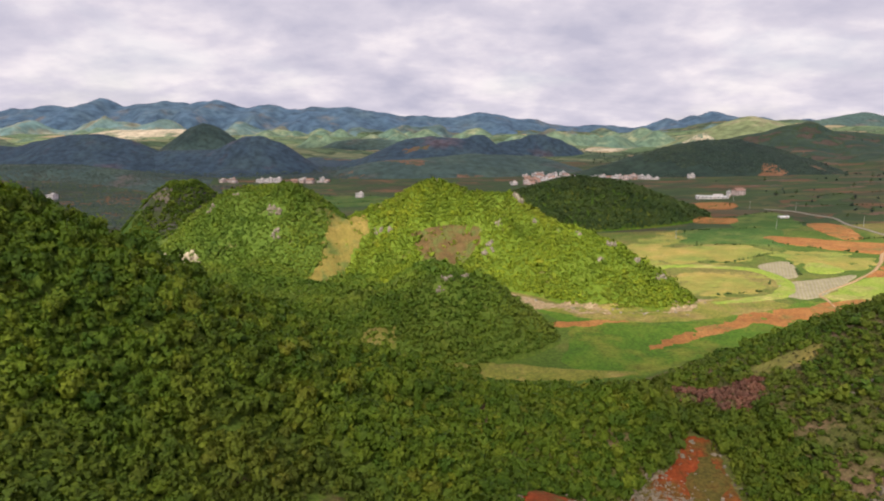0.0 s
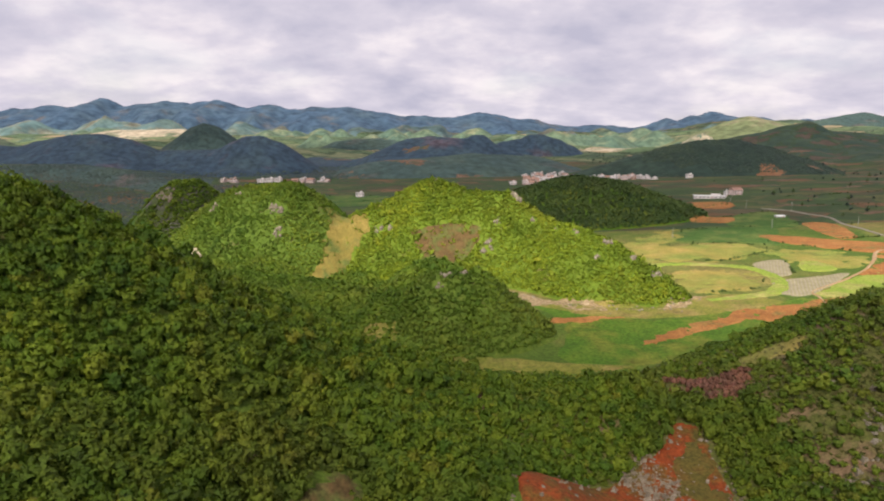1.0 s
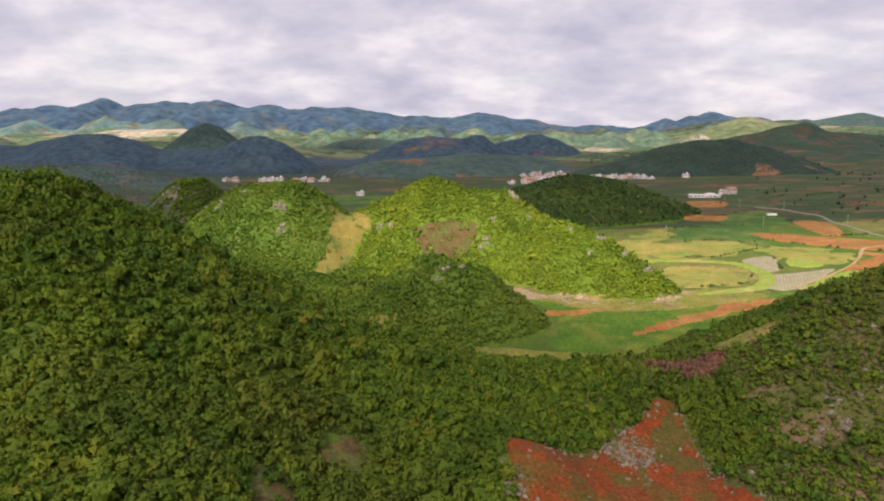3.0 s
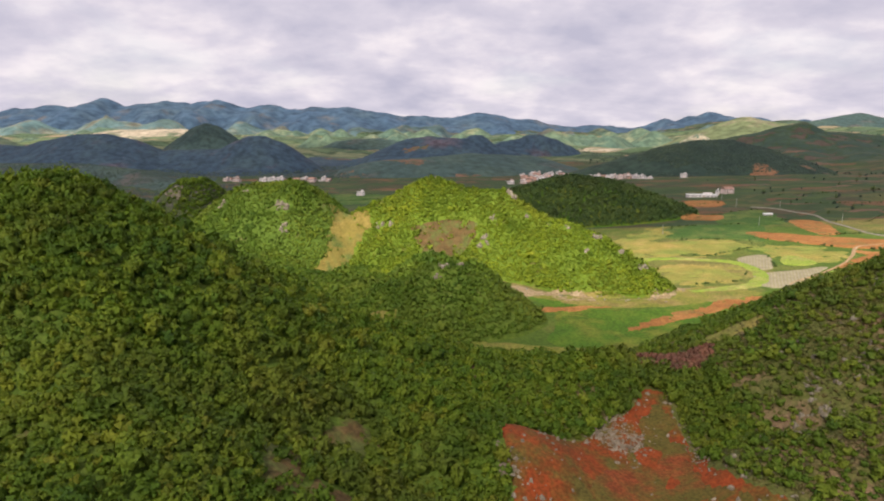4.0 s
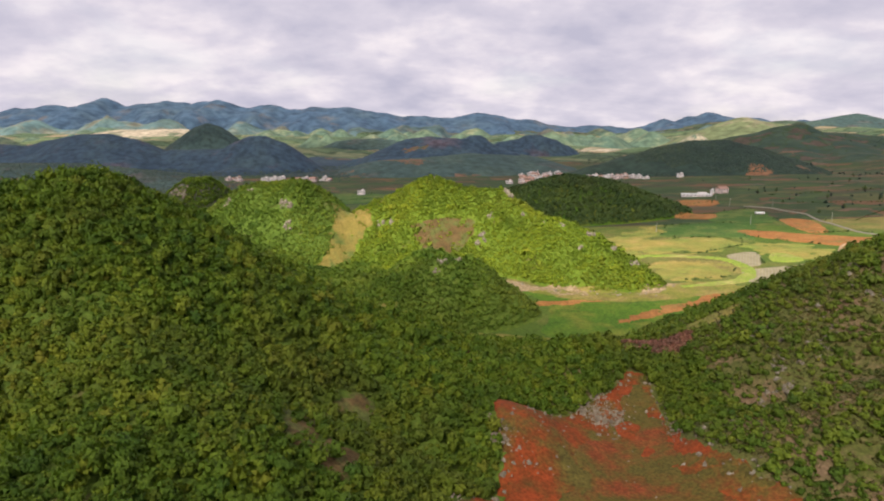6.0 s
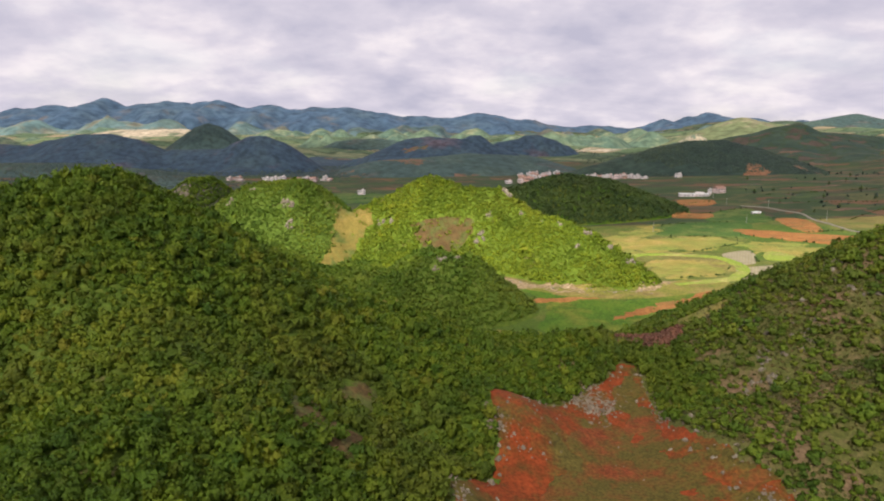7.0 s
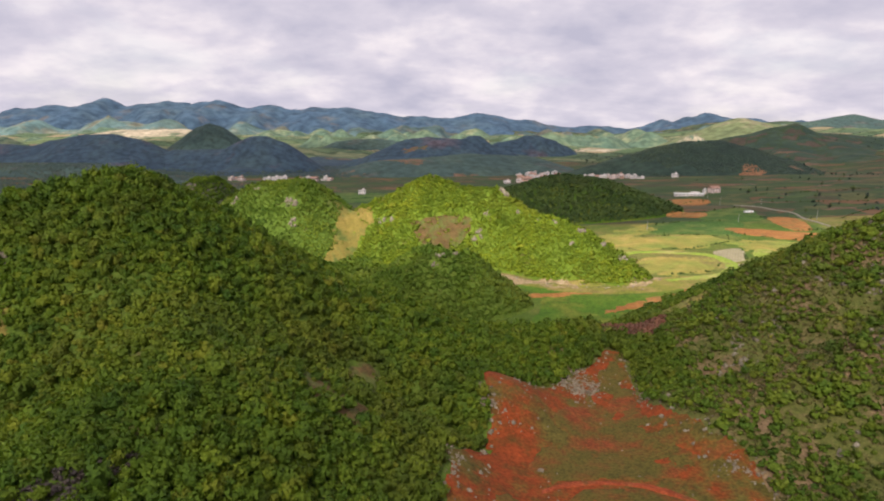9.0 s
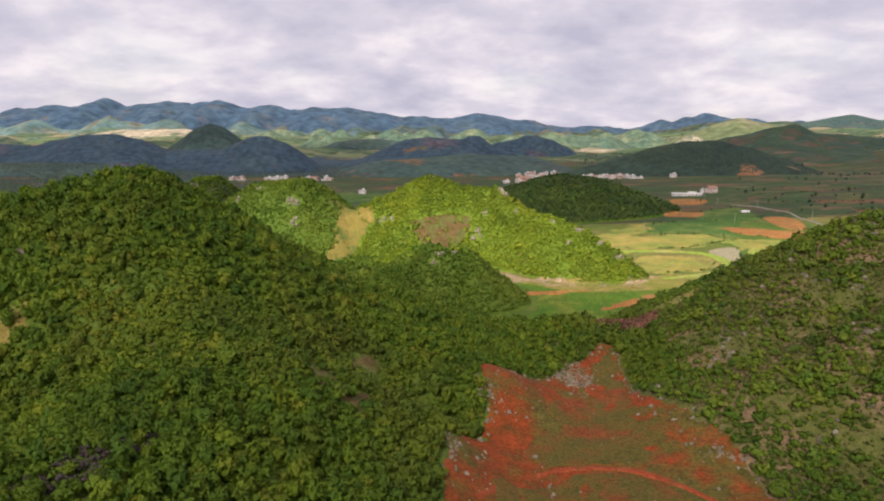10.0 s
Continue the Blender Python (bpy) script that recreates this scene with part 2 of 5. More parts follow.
M_BROWN = surface_mat("bracken", (0.060, 0.042, 0.016), (0.105, 0.066, 0.025), (0.145, 0.095, 0.038), 0.2, 1.2, blotch=(0.085, 0.10, 0.025), s3=0.09)


def rows_mat():
    m, nt, b = mat_new("furrowed_plot")
    w = nt.nodes.new("ShaderNodeTexWave")
    w.inputs["Scale"].default_value, w.inputs["Distortion"].default_value = 0.16, 2.2
    mp = nt.nodes.new("ShaderNodeMapping")
    mp.inputs["Rotation"].default_value = (0, 0, 0.45)
    nt.links.new(geo_pos(nt), mp.inputs["Vector"])
    nt.links.new(mp.outputs[0], w.inputs["Vector"])
    r = ramp_node(nt, [(0.15, (0.215, 0.190, 0.100)), (0.85, (0.250, 0.212, 0.140))])
    nt.links.new(w.outputs["Fac"], r.inputs[0])
    n = noise_node(nt, 0.25, 5)
    r2 = ramp_node(nt, [(0.3, (0.75, 0.75, 0.75)), (0.7, (1.15, 1.15, 1.15))])
    nt.links.new(n.outputs["Fac"], r2.inputs[0])
    nt.links.new(mixed(nt, 1.0, r.outputs[0], r2.outputs[0], "MULTIPLY"), b.inputs["Base Color"])
    b.inputs["Roughness"].default_value = 0.95
    return m


M_ROWS = rows_mat()
M_FARTAN = surface_mat("far_tan_fields", (0.20, 0.175, 0.125), (0.32, 0.265, 0.195), (0.42, 0.355, 0.275), 0.012, 0.05, blotch=(0.12, 0.135, 0.085), s3=0.010, edge=(0.52, 0.60))
# blue distance haze is painted into the base colour of these woods
M_HAZE_WOOD = surface_mat("far_woods", (0.026, 0.045, 0.072), (0.032, 0.054, 0.080), (0.042, 0.067, 0.082), 0.012, 0.07, bump=0.8, bdist=3, blotch=(0.074, 0.062, 0.080), s3=0.008, edge=(0.56, 0.68))
# both ranges: the blue is aerial haze put into the base colours
M_HAZE_RANGE = surface_mat("hazed_range", (0.064, 0.112, 0.178), (0.076, 0.128, 0.190), (0.096, 0.146, 0.180), 0.004, 0.016, bump=0.5, bdist=8, blotch=(0.135, 0.138, 0.145), s3=0.005, edge=(0.56, 0.68))
M_HAZE_RANGE2 = surface_mat("hazed_green_range", (0.066, 0.112, 0.122), (0.082, 0.130, 0.130), (0.105, 0.148, 0.122), 0.0045, 0.02, bump=0.6, bdist=6, blotch=(0.150, 0.150, 0.115), s3=0.006)
M_LEAF_RED = foliage_mat("dead_leaves", (0.13, 0.05, 0.035), (0.24, 0.085, 0.055), (0.33, 0.15, 0.10), tint=(0.16, 0.11, 0.09), through_leaf=0.2)
M_TWIG = foliage_mat("dead_twigs", (0.050, 0.040, 0.040), (0.080, 0.062, 0.060), (0.125, 0.095, 0.090), tint=(0.10, 0.07, 0.06), through_leaf=0.1, hue_amount=0.3)
M_DRY = surface_mat("bare_dry_grass", (0.125, 0.105, 0.024), (0.195, 0.150, 0.036), (0.265, 0.190, 0.055), 0.12, 1.2, bump=0.6, blotch=(0.085, 0.105, 0.024), s3=0.06, edge=(0.5, 0.62))
# yellowed grass, and the sunlit tone of the meadow at the ridge foot
M_OLIVE_FIELD = surface_mat("olive_field", (0.095, 0.115, 0.018), (0.145, 0.150, 0.024), (0.20, 0.180, 0.036), 0.05, 0.8, blotch=(0.21, 0.165, 0.05), s3=0.04)
# limestone darkened so that the knoll keeps its cloud shade by colour
M_CLIFF = surface_mat("shaded_knoll_rock", (0.035, 0.036, 0.026), (0.062, 0.060, 0.048), (0.12, 0.112, 0.098), 0.12, 0.7, rough=0.9, bump=1.0, bdist=0.6, blotch=(0.05, 0.065, 0.022), s3=0.09, edge=(0.46, 0.56))
M_BARK = surface_mat("bark", (0.05, 0.035, 0.025), (0.09, 0.065, 0.045), (0.14, 0.10, 0.07), 3.0, 12.0)
M_LEAF_NEAR = foliage_mat("shrub_leaves", (0.066, 0.122, 0.011), (0.110, 0.174, 0.013), (0.186, 0.238, 0.021), tint=(0.155, 0.145, 0.026), tint_amount=0.45)
M_LEAF_SLOPE = foliage_mat("slope_shrub_leaves", (0.084, 0.148, 0.015), (0.130, 0.194, 0.019), (0.200, 0.242, 0.030), tint=(0.175, 0.165, 0.04), tint_amount=0.5)
M_TUFT = foliage_mat("dry_tufts", (0.074, 0.100, 0.018), (0.112, 0.122, 0.028), (0.160, 0.136, 0.054), tint=(0.18, 0.120, 0.07), tint_amount=0.6, broad=0.05, through_leaf=0.25)
M_STRAW = foliage_mat("straw", (0.16, 0.125, 0.030), (0.235, 0.175, 0.042), (0.31, 0.22, 0.065), tint=(0.15, 0.165, 0.03), broad=0.06, through_leaf=0.25)
M_RUST = foliage_mat("rust_fronds", (0.12, 0.075, 0.026), (0.185, 0.095, 0.036), (0.25, 0.125, 0.05), tint=(0.12, 0.115, 0.03), tint_amount=0.8, broad=0.06, through_leaf=0.25)
# sunlight on the ridge is put into this brighter leaf colour
M_LEAF_SUN = foliage_mat("sunlit_hill_leaves", (0.120, 0.182, 0.012), (0.184, 0.248, 0.016), (0.246, 0.296, 0.022), cell=0.35, tint=(0.235, 0.238, 0.026), tint_amount=0.5, hue_amount=0.6, grain=0.6)
# greener, dimmer copy of the ridge leaves, with the dome's shade in it
M_LEAF_HILL = foliage_mat("dimmed_dome_leaves", (0.072, 0.130, 0.012), (0.106, 0.170, 0.015), (0.156, 0.214, 0.022), cell=0.35, tint=(0.155, 0.165, 0.03), hue_amount=0.6, grain=0.6)
M_LEAF_DARK = foliage_mat("wood_leaves", (0.050, 0.092, 0.030), (0.072, 0.120, 0.034), (0.100, 0.152, 0.040), cell=0.12, tint=(0.075, 0.090, 0.038), grain=0.5, hue_amount=0.6)
# leaf colour kept dark and bluish for cloud shade and distance
M_LEAF_EAST = foliage_mat("shaded_east_leaves", (0.020, 0.037, 0.032), (0.026, 0.045, 0.035), (0.036, 0.058, 0.038), cell=0.06, broad=0.012, tint=(0.048, 0.066, 0.030), grain=0.25, through_leaf=0.15, hue_amount=0.4)
# some distance haze is tinted into these valley leaves
M_LEAF_VALLEY = foliage_mat("hazed_valley_leaves", (0.028, 0.048, 0.046), (0.036, 0.058, 0.050), (0.048, 0.074, 0.052), cell=0.06, broad=0.006, tint=(0.062, 0.056, 0.044), tint_amount=0.7, grain=0.25, through_leaf=0.15, hue_amount=0.4)
# floor of the east hill, darkened to the same painted shade as its trees
M_EASTWOOD = surface_mat("shaded_east_woods", (0.020, 0.036, 0.030), (0.025, 0.043, 0.033), (0.031, 0.050, 0.035), 0.01, 0.06, bump=0.8, bdist=3)
M_ROCK = surface_mat("limestone", (0.095, 0.080, 0.056), (0.180, 0.152, 0.112), (0.30, 0.262, 0.205), 0.5, 3.0, rough=0.9, bump=0.8, bdist=0.15)


# ------------------------------------------------------------------ relief
def hash2(i, j, seed):
    h = (i.astype(np.int64) * 374761393 + j.astype(np.int64) * 668265263 + seed * 144665) & 0xFFFFFFFF
    h = ((h ^ (h >> 13)) * 1274126177) & 0xFFFFFFFF
    return ((h ^ (h >> 16)) & 0xFFFF) / 65535.0


def vnoise(x, y, seed=0):
    i, j = np.floor(x), np.floor(y)
    u, v = x - i, y - j
    u, v = u * u * (3 - 2 * u), v * v * (3 - 2 * v)
    a, b = hash2(i, j, seed), hash2(i + 1, j, seed)
    c, d = hash2(i, j + 1, seed), hash2(i + 1, j + 1, seed)
    return (a + (b - a) * u) * (1 - v) + (c + (d - c) * u) * v - 0.5


def fbm(x, y, size, seed=0, octaves=4):
    out, amp = 0.0, 1.0
    for k in range(octaves):
        out = out + amp * vnoise(x / size + 17.3 * k, y / size - 9.1 * k, seed + k)
        size, amp = size * 0.5, amp * 0.5
    return out


def step01(a, b, v):
    s = np.clip((v - a) / (b - a), 0, 1)
    return s * s * (3 - 2 * s)


def base(x, y):
    """The valley floor, without the hills."""
    saddle = (21 + 6 * step01(95, 140, y) + 7 * step01(30, 70, np.abs(x - 38)) * step01(140, 80, y)) * step01(212, 152, y) * step01(260, 170, np.abs(x - 30))
    rise = 0.038 * np.clip(x - 130, 0, 500) * step01(1500, 900, y) * step01(230, 330, y)
    far = 22 * step01(1250, 2300, y) + 26 * step01(2200, 4200, y)
    east = 80 * step01(620, 1500, x - 0.12 * y) * step01(650, 1500, y)
    west = 10 * step01(-430, -800, x) * step01(480, 900, y)
    waves = fbm(x, y, 420, 5) * 46 * step01(1100, 2300, y) + fbm(x, y, 60, 8, 3) * 1.2
    return saddle + rise + far + east + west + waves


# every hill is a set of crest lines: (x, y, z) to (x, y, z), slope of the flanks, roundness of the crest
HILLS = {
    "near_west": [(-86, 114, 84, -58, 129, 60, 0.70, 9), (-58, 129, 60, -14, 151, 39, 0.70, 8), (-14, 151, 39, 8, 158, 28, 0.6, 8),
                  (8, 158, 28, 36, 162, 22, 0.6, 10), (-86, 114, 84, -112, 108, 79, 0.70, 8), (-112, 108, 79, -150, 98, 70, 0.65, 8),
                  (-86, 114, 83, -48, 52, 54, 0.62, 6), (-22, 112, 46, 13, 102, 32, 0.6, 8), (-48, 52, 54, -60, -60, 44, 0.62, 16)],
    "near_east": [(190, 122, 92, 150, 138, 71, 0.62, 6), (150, 138, 71, 125, 143, 57.5, 0.75, 5), (125, 143, 57.5, 112, 145.5, 46.5, 0.88, 4), (112, 145.5, 46.5, 92, 149, 33, 0.85, 4), (92, 149, 33, 80, 150, 29.5, 0.7, 6), (80, 150, 30, 54, 156, 27, 0.6, 8),
                  (190, 122, 87, 125, 90, 50, 0.62, 6), (125, 90, 50, 84, 88, 36, 0.6, 8), (190, 122, 87, 240, 60, 80, 0.62, 8), (240, 60, 80, 190, -80, 62, 0.6, 20)],
    "central": [(-3, 466, 62, 17, 458, 51, 0.88, 5), (17, 458, 51, 46, 443, 51, 0.88, 6), (46, 443, 51, 56, 437, 45, 0.88, 5), (56, 437, 45, 100, 366, 29, 0.80, 6), (100, 366, 29, 124, 347, 14, 0.85, 5),
                (-3, 466, 62, -19, 464, 53, 0.9, 5), (-19, 464, 53, -62, 456, 34, 0.85, 6), (-62, 456, 34, -80, 452, 30, 0.8, 10), (2, 446, 40, -2, 400, 14, 0.5, 14)],
    "west_dome": [(-112, 458, 55, -146, 463, 52, 1.0, 20), (-125, 450, 38, -120, 400, 14, 0.6, 16)],
    "knob": [(-2, 288, 28, 17, 287, 27.5, 0.9, 6), (17, 287, 27.5, 32, 284, 17, 0.9, 5), (32, 284, 17, 46, 278, 4, 0.8, 5), (-2, 288, 26, -40, 318, 9, 0.7, 10), (-60, 335, 9, -150, 380, 12, 0.4, 14), (0, 290, 20, -5, 400, 12, 0.6, 12)],
    "rock_knob": [(-222, 560, 50, -237, 560, 48, 1.25, 16), (-222, 555, 28, -165, 540, 18, 0.7, 12)],
    "wooded": [(150, 700, 40, 185, 695, 37, 0.42, 25), (185, 695, 37, 240, 660, 14, 0.35, 20), (150, 700, 40, 80, 730, 20, 0.4, 20)],
    "east_wood": [(330, 1270, 22, 406, 1290, 42, 0.42, 24), (406, 1290, 42, 474, 1290, 60, 0.45, 22), (474, 1290, 60, 532, 1290, 71, 0.45, 22), (532, 1290, 71, 590, 1290, 73, 0.45, 22),
                  (590, 1290, 73, 649, 1290, 60, 0.45, 22), (649, 1290, 60, 716, 1285, 39, 0.45, 22), (716, 1285, 39, 775, 1275, 0, 0.5, 20), (545, 1280, 60, 500, 1200, 18, 0.34, 25), (640, 1270, 50, 660, 1200, 10, 0.34, 25)],
    "cone_mid": [(192, 1960, 54, 239, 1960, 60, 0.7, 20), (239, 1960, 60, 274, 1960, 75, 0.85, 20), (274, 1960, 75, 306, 1960, 75, 0.85, 20), (306, 1960, 75, 353, 1960, 61, 0.85, 20), (353, 1960, 61, 389, 1960, 44, 0.85, 20), (389, 1960, 44, 413, 1960, 11, 0.85, 20)],
    "crag": [(-194, 1500, 24, -125, 1500, 48, 0.5, 14), (-125, 1500, 48, -78, 1500, 70, 0.5, 14), (-78, 1500, 70, -24, 1500, 76, 0.5, 14), (-24, 1500, 76, 60, 1500, 70, 0.5, 14),
             (60, 1500, 70, 74, 1500, 79, 0.95, 8), (74, 1500, 79, 96, 1500, 79, 0.95, 8), (96, 1500, 77, 112, 1500, 64, 0.9, 8), (112, 1500, 64, 170, 1480, 40, 0.6, 14), (-40, 1490, 62, -60, 1380, 24, 0.4, 22), (80, 1490, 60, 110, 1390, 22, 0.45, 22)],
    "cone_west": [(-811, 1870, 36, -758, 1870, 73, 0.8, 14), (-758, 1870, 73, -719, 1870, 99, 0.8, 14), (-719, 1870, 99, -692, 1870, 109, 0.8, 14), (-692, 1870, 109, -666, 1870, 102, 0.8, 14), (-666, 1870, 102, -641, 1870, 73, 0.8, 14), (-641, 1870, 73, -622, 1870, 48, 0.8, 14)],
    "dome_west": [(-472, 1400, 49, -451, 1400, 67, 0.75, 18), (-451, 1400, 67, -426, 1400, 78, 0.75, 18), (-426, 1400, 78, -397, 1400, 79, 0.75, 18), (-397, 1400, 79, -369, 1400, 69, 0.75, 18), (-369, 1400, 69, -339, 1395, 49, 0.75, 18), (-339, 1395, 49, -308, 1390, 21, 0.75, 18), (-455, 1400, 50, -600, 1400, 46, 0.5, 30), (-430, 1380, 46, -420, 1290, 14, 0.4, 40)],
    "woods_west": [(-1060, 1380, 62, -927, 1400, 55, 0.45, 24), (-927, 1400, 55, -874, 1400, 67, 0.5, 20), (-874, 1400, 67, -810, 1400, 79, 0.5, 20), (-810, 1400, 79, -747, 1400, 82, 0.5, 20), (-747, 1400, 82, -703, 1400, 73, 0.5, 20), (-703, 1400, 73, -680, 1400, 58, 0.5, 20), (-680, 1400, 58, -644, 1395, 29, 0.5, 20), (-760, 1380, 60, -740, 1270, 20, 0.4, 40)],
    "low_west": [(-700, 1180, 27, -520, 1120, 18, 0.3, 50), (-700, 1180, 27, -1000, 1150, 34, 0.3, 60), (-520, 1120, 18, -430, 1000, 6, 0.25, 50)],
    "mid_rise": [(-110, 1330, 28, 60, 1420, 40, 0.3, 40), (60, 1420, 40, 180, 1500, 36, 0.3, 40)],
    "mid_cone": [(-330, 2150, 52, -220, 2200, 58, 0.5, 40), (-220, 2200, 58, -100, 2100, 45, 0.4, 40)],
    "east_shoulder": [(895, 1900, 72, 954, 1900, 81, 0.42, 25), (954, 1900, 81, 1028, 1900, 102, 0.42, 25), (1028, 1900, 102, 1058, 1900, 107, 0.42, 25),
                      (1058, 1900, 107, 1086, 1900, 114, 0.6, 14), (1086, 1900, 114, 1114, 1900, 91, 0.6, 14), (1114, 1900, 91, 1217, 1900, 82, 0.36, 40), (1217, 1900, 82, 1474, 1880, 66, 0.36, 40), (1040, 1890, 95, 960, 1700, 40, 0.3, 50), (1150, 1880, 80, 1100, 1650, 36, 0.28, 60)],
    "spire": [(-484, 2400, 72, -480, 2400, 72, 1.3, 6), (-436, 2405, 71, -431, 2405, 70, 1.3, 6), (-484, 2400, 50, -380, 2400, 46, 0.6, 25)],
    "green_spur": [(942, 2500, 16, 1061, 2500, 69, 0.42, 30), (1061, 2500, 69, 1134, 2500, 121, 0.42, 30), (1134, 2500, 121, 1199, 2500, 139, 0.42, 30), (1199, 2500, 139, 1346, 2500, 113, 0.42, 30)],
    "tan_slope": [(-1430, 2850, 86, -1170, 2850, 86, 0.24, 40)],
    "east_ridge": [(1613, 2950, 95, 1714, 2950, 128, 0.36, 30), (1714, 2950, 128, 1867, 2950, 154, 0.36, 30), (1867, 2950, 154, 1931, 2950, 164, 0.36, 30), (1931, 2950, 164, 2046, 2950, 141, 0.36, 30), (2046, 2950, 141, 2400, 2900, 126, 0.36, 30)],
}


def karst(count, seed):
    """Cone hills strewn over the far country."""
    rng = np.random.default_rng(seed)
    for k in range(count):
        y = rng.uniform(2250, 3900)
        x = rng.uniform(-0.72, 0.72) * y
        if abs(x + 930) < 330 and y < 2900:
            continue
        top = 30 + 28 * (y - 2250) / 1650 + rng.uniform(5, 50)
        a, l = rng.uniform(0, math.pi), rng.uniform(10, 120)
        HILLS[f"karst_{k}"] = [(x, y, top, x + l * math.cos(a), y + l * math.sin(a), top - rng.uniform(5, 25), rng.uniform(0.5, 0.85), rng.uniform(12, 35))]


karst(70, 9)


def crest(x, y, c):
    ax, ay, az, bx, by, bz, slope, rnd = c
    dx, dy = bx - ax, by - ay
    t = np.clip(((x - ax) * dx + (y - ay) * dy) / (dx * dx + dy * dy), 0, 1)
    d = np.hypot(x - ax - t * dx, y - ay - t * dy)
    return az + t * (bz - az) - slope * (np.sqrt(d * d + rnd * rnd) - rnd)


def hill_height(key, x, y):
    big = HILLS[key][0][7]
    n = fbm(x, y, 3.5 * max(big, 12), len(key) + 3, 5)
    zs = [crest(x, y, c) for c in HILLS[key]]
    k = 4.0
    top = np.max(zs, axis=0)
    soft = top + k * 0.25 * np.log(np.sum([np.exp((z - top) / (k * 0.5)) for z in zs], axis=0)) * 0.5
    if key == "central":          # gullies between the ribs
        soft = soft - 5.0 * np.clip(np.abs(fbm(x, y * 0.5, 34, 71, 3)) * 2.2 - 0.25, 0, 1) * step01(2, 10, soft)
    return soft + n * np.clip(big, 12, 30) * 0.16


REACH = {k: (min(min(c[0], c[3]) for c in v), max(max(c[0], c[3]) for c in v), min(min(c[1], c[4]) for c in v), max(max(c[1], c[4]) for c in v),
             max((max(c[2], c[5]) + 30) / c[6] + c[7] for c in v)) for k, v in HILLS.items()}


def height(x, y):
    """The land with all its hills."""
    z = base(x, y)
    for key, (x0, x1, y0, y1, far) in REACH.items():
        near = (x > x0 - far) & (x < x1 + far) & (y > y0 - far) & (y < y1 + far)
        if near.any():
            z[near] = np.maximum(z[near], hill_height(key, x[near], y[near]))
    return z


# ------------------------------------------------------------------ mesh tools
def mesh_from(name, verts, faces, mats, smooth=False, face_mats=None):
    """verts (n, 3) and faces (m, k) as arrays; k is 3 or 4."""
    me = bpy.data.meshes.new(name)
    verts, faces = np.asarray(verts, dtype=np.float32), np.asarray(faces, dtype=np.int32)
    m, k = faces.shape
    me.vertices.add(len(verts))
    me.vertices.foreach_set("co", verts.ravel())
    me.loops.add(m * k)
    me.loops.foreach_set("vertex_index", faces.ravel())
    me.polygons.add(m)
    me.polygons.foreach_set("loop_start", np.arange(m, dtype=np.int32) * k)
    me.polygons.foreach_set("loop_total", np.full(m, k, dtype=np.int32))
    for mt in (mats if isinstance(mats, (list, tuple)) else [mats]):
        me.materials.append(mt)
    if face_mats is not None:
        me.polygons.foreach_set("material_index", np.asarray(face_mats, dtype=np.int32))
    me.polygons.foreach_set("use_smooth", np.full(m, smooth))
    me.update(calc_edges=True)
    return me


def grid_faces(nx, ny):
    i, j = np.meshgrid(np.arange(nx - 1), np.arange(ny - 1), indexing="ij")
    a = (i * ny + j).ravel()
    return np.stack([a, a + ny, a + ny + 1, a + 1], axis=1)


def spaced(lo, hi, dense_lo, dense_hi, fine, growth):
    """Coordinates that are fine inside a stretch and grow coarser outside it."""
    c = list(np.arange(dense_lo, dense_hi, fine))
    s, v = fine, c[-1]
    while v < hi:
        s = min(s * growth, 60)
        v += s
        c.append(v)
    s, v, pre = fine, dense_lo, []
    while v > lo:
        s = min(s * growth, 60)
        v -= s
        pre.append(v)
    return np.array(pre[::-1] + c)


def build_ground():
    xs, ys = spaced(-4600, 4600, -60, 330, 4.0, 1.05), spaced(-900, 4900, 30, 560, 4.0, 1.03)
    X, Y = np.meshgrid(xs, ys, indexing="ij")
    Z = base(X, Y)
    f = grid_faces(len(xs), len(ys))
    yc, xc = Y.ravel()[f].mean(1), X.ravel()[f].mean(1)
    edge = 240 * fbm(xc, yc, 500, 58)
    # zone 4 gives the ground behind the valley the same painted haze as the woods
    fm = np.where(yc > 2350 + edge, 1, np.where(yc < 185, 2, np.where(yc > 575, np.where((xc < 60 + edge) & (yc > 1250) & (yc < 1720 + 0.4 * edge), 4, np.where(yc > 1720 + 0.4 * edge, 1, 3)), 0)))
    me = mesh_from("ground", np.stack([X, Y, Z], -1).reshape(-1, 3), f, [M_GRASS, M_FARPLOTS, M_SLOPE, M_PLOTS, M_HAZE_WOOD], True, fm)
    tagged(new("ground", me), "valley floor of green meadow, tilled red soil and dry grass", "ground", kind="structure")


build_ground()


def build_hill(key, label, step, mat, name="hill"):
    cs = HILLS[key]
    pts = np.array([c[:2] for c in cs] + [c[3:5] for c in cs])
    reach = max(max(c[2], c[5]) / c[6] + c[7] for c in cs) * 1.1
    x0, y0 = pts.min(0) - reach
    x1, y1 = pts.max(0) + reach
    xs, ys = np.arange(x0, x1, step), np.arange(y0, y1, step)
    X, Y = np.meshgrid(xs, ys, indexing="ij")
    H, B = hill_height(key, X, Y), base(X, Y)
    Z = np.maximum(H, B - 2.5)
    f = grid_faces(len(xs), len(ys))
    keep = ((H - B).ravel()[f] > -2.0).any(1)
    f = f[keep]
    used = np.unique(f)
    remap = np.zeros(X.size, dtype=np.int64)
    remap[used] = np.arange(len(used))
    V = np.stack([X, Y, Z], -1).reshape(-1, 3)[used]
    ob = new(name, mesh_from(name, V, remap[f], mat, True))
    return tagged(ob, label, "hill", kind="structure")


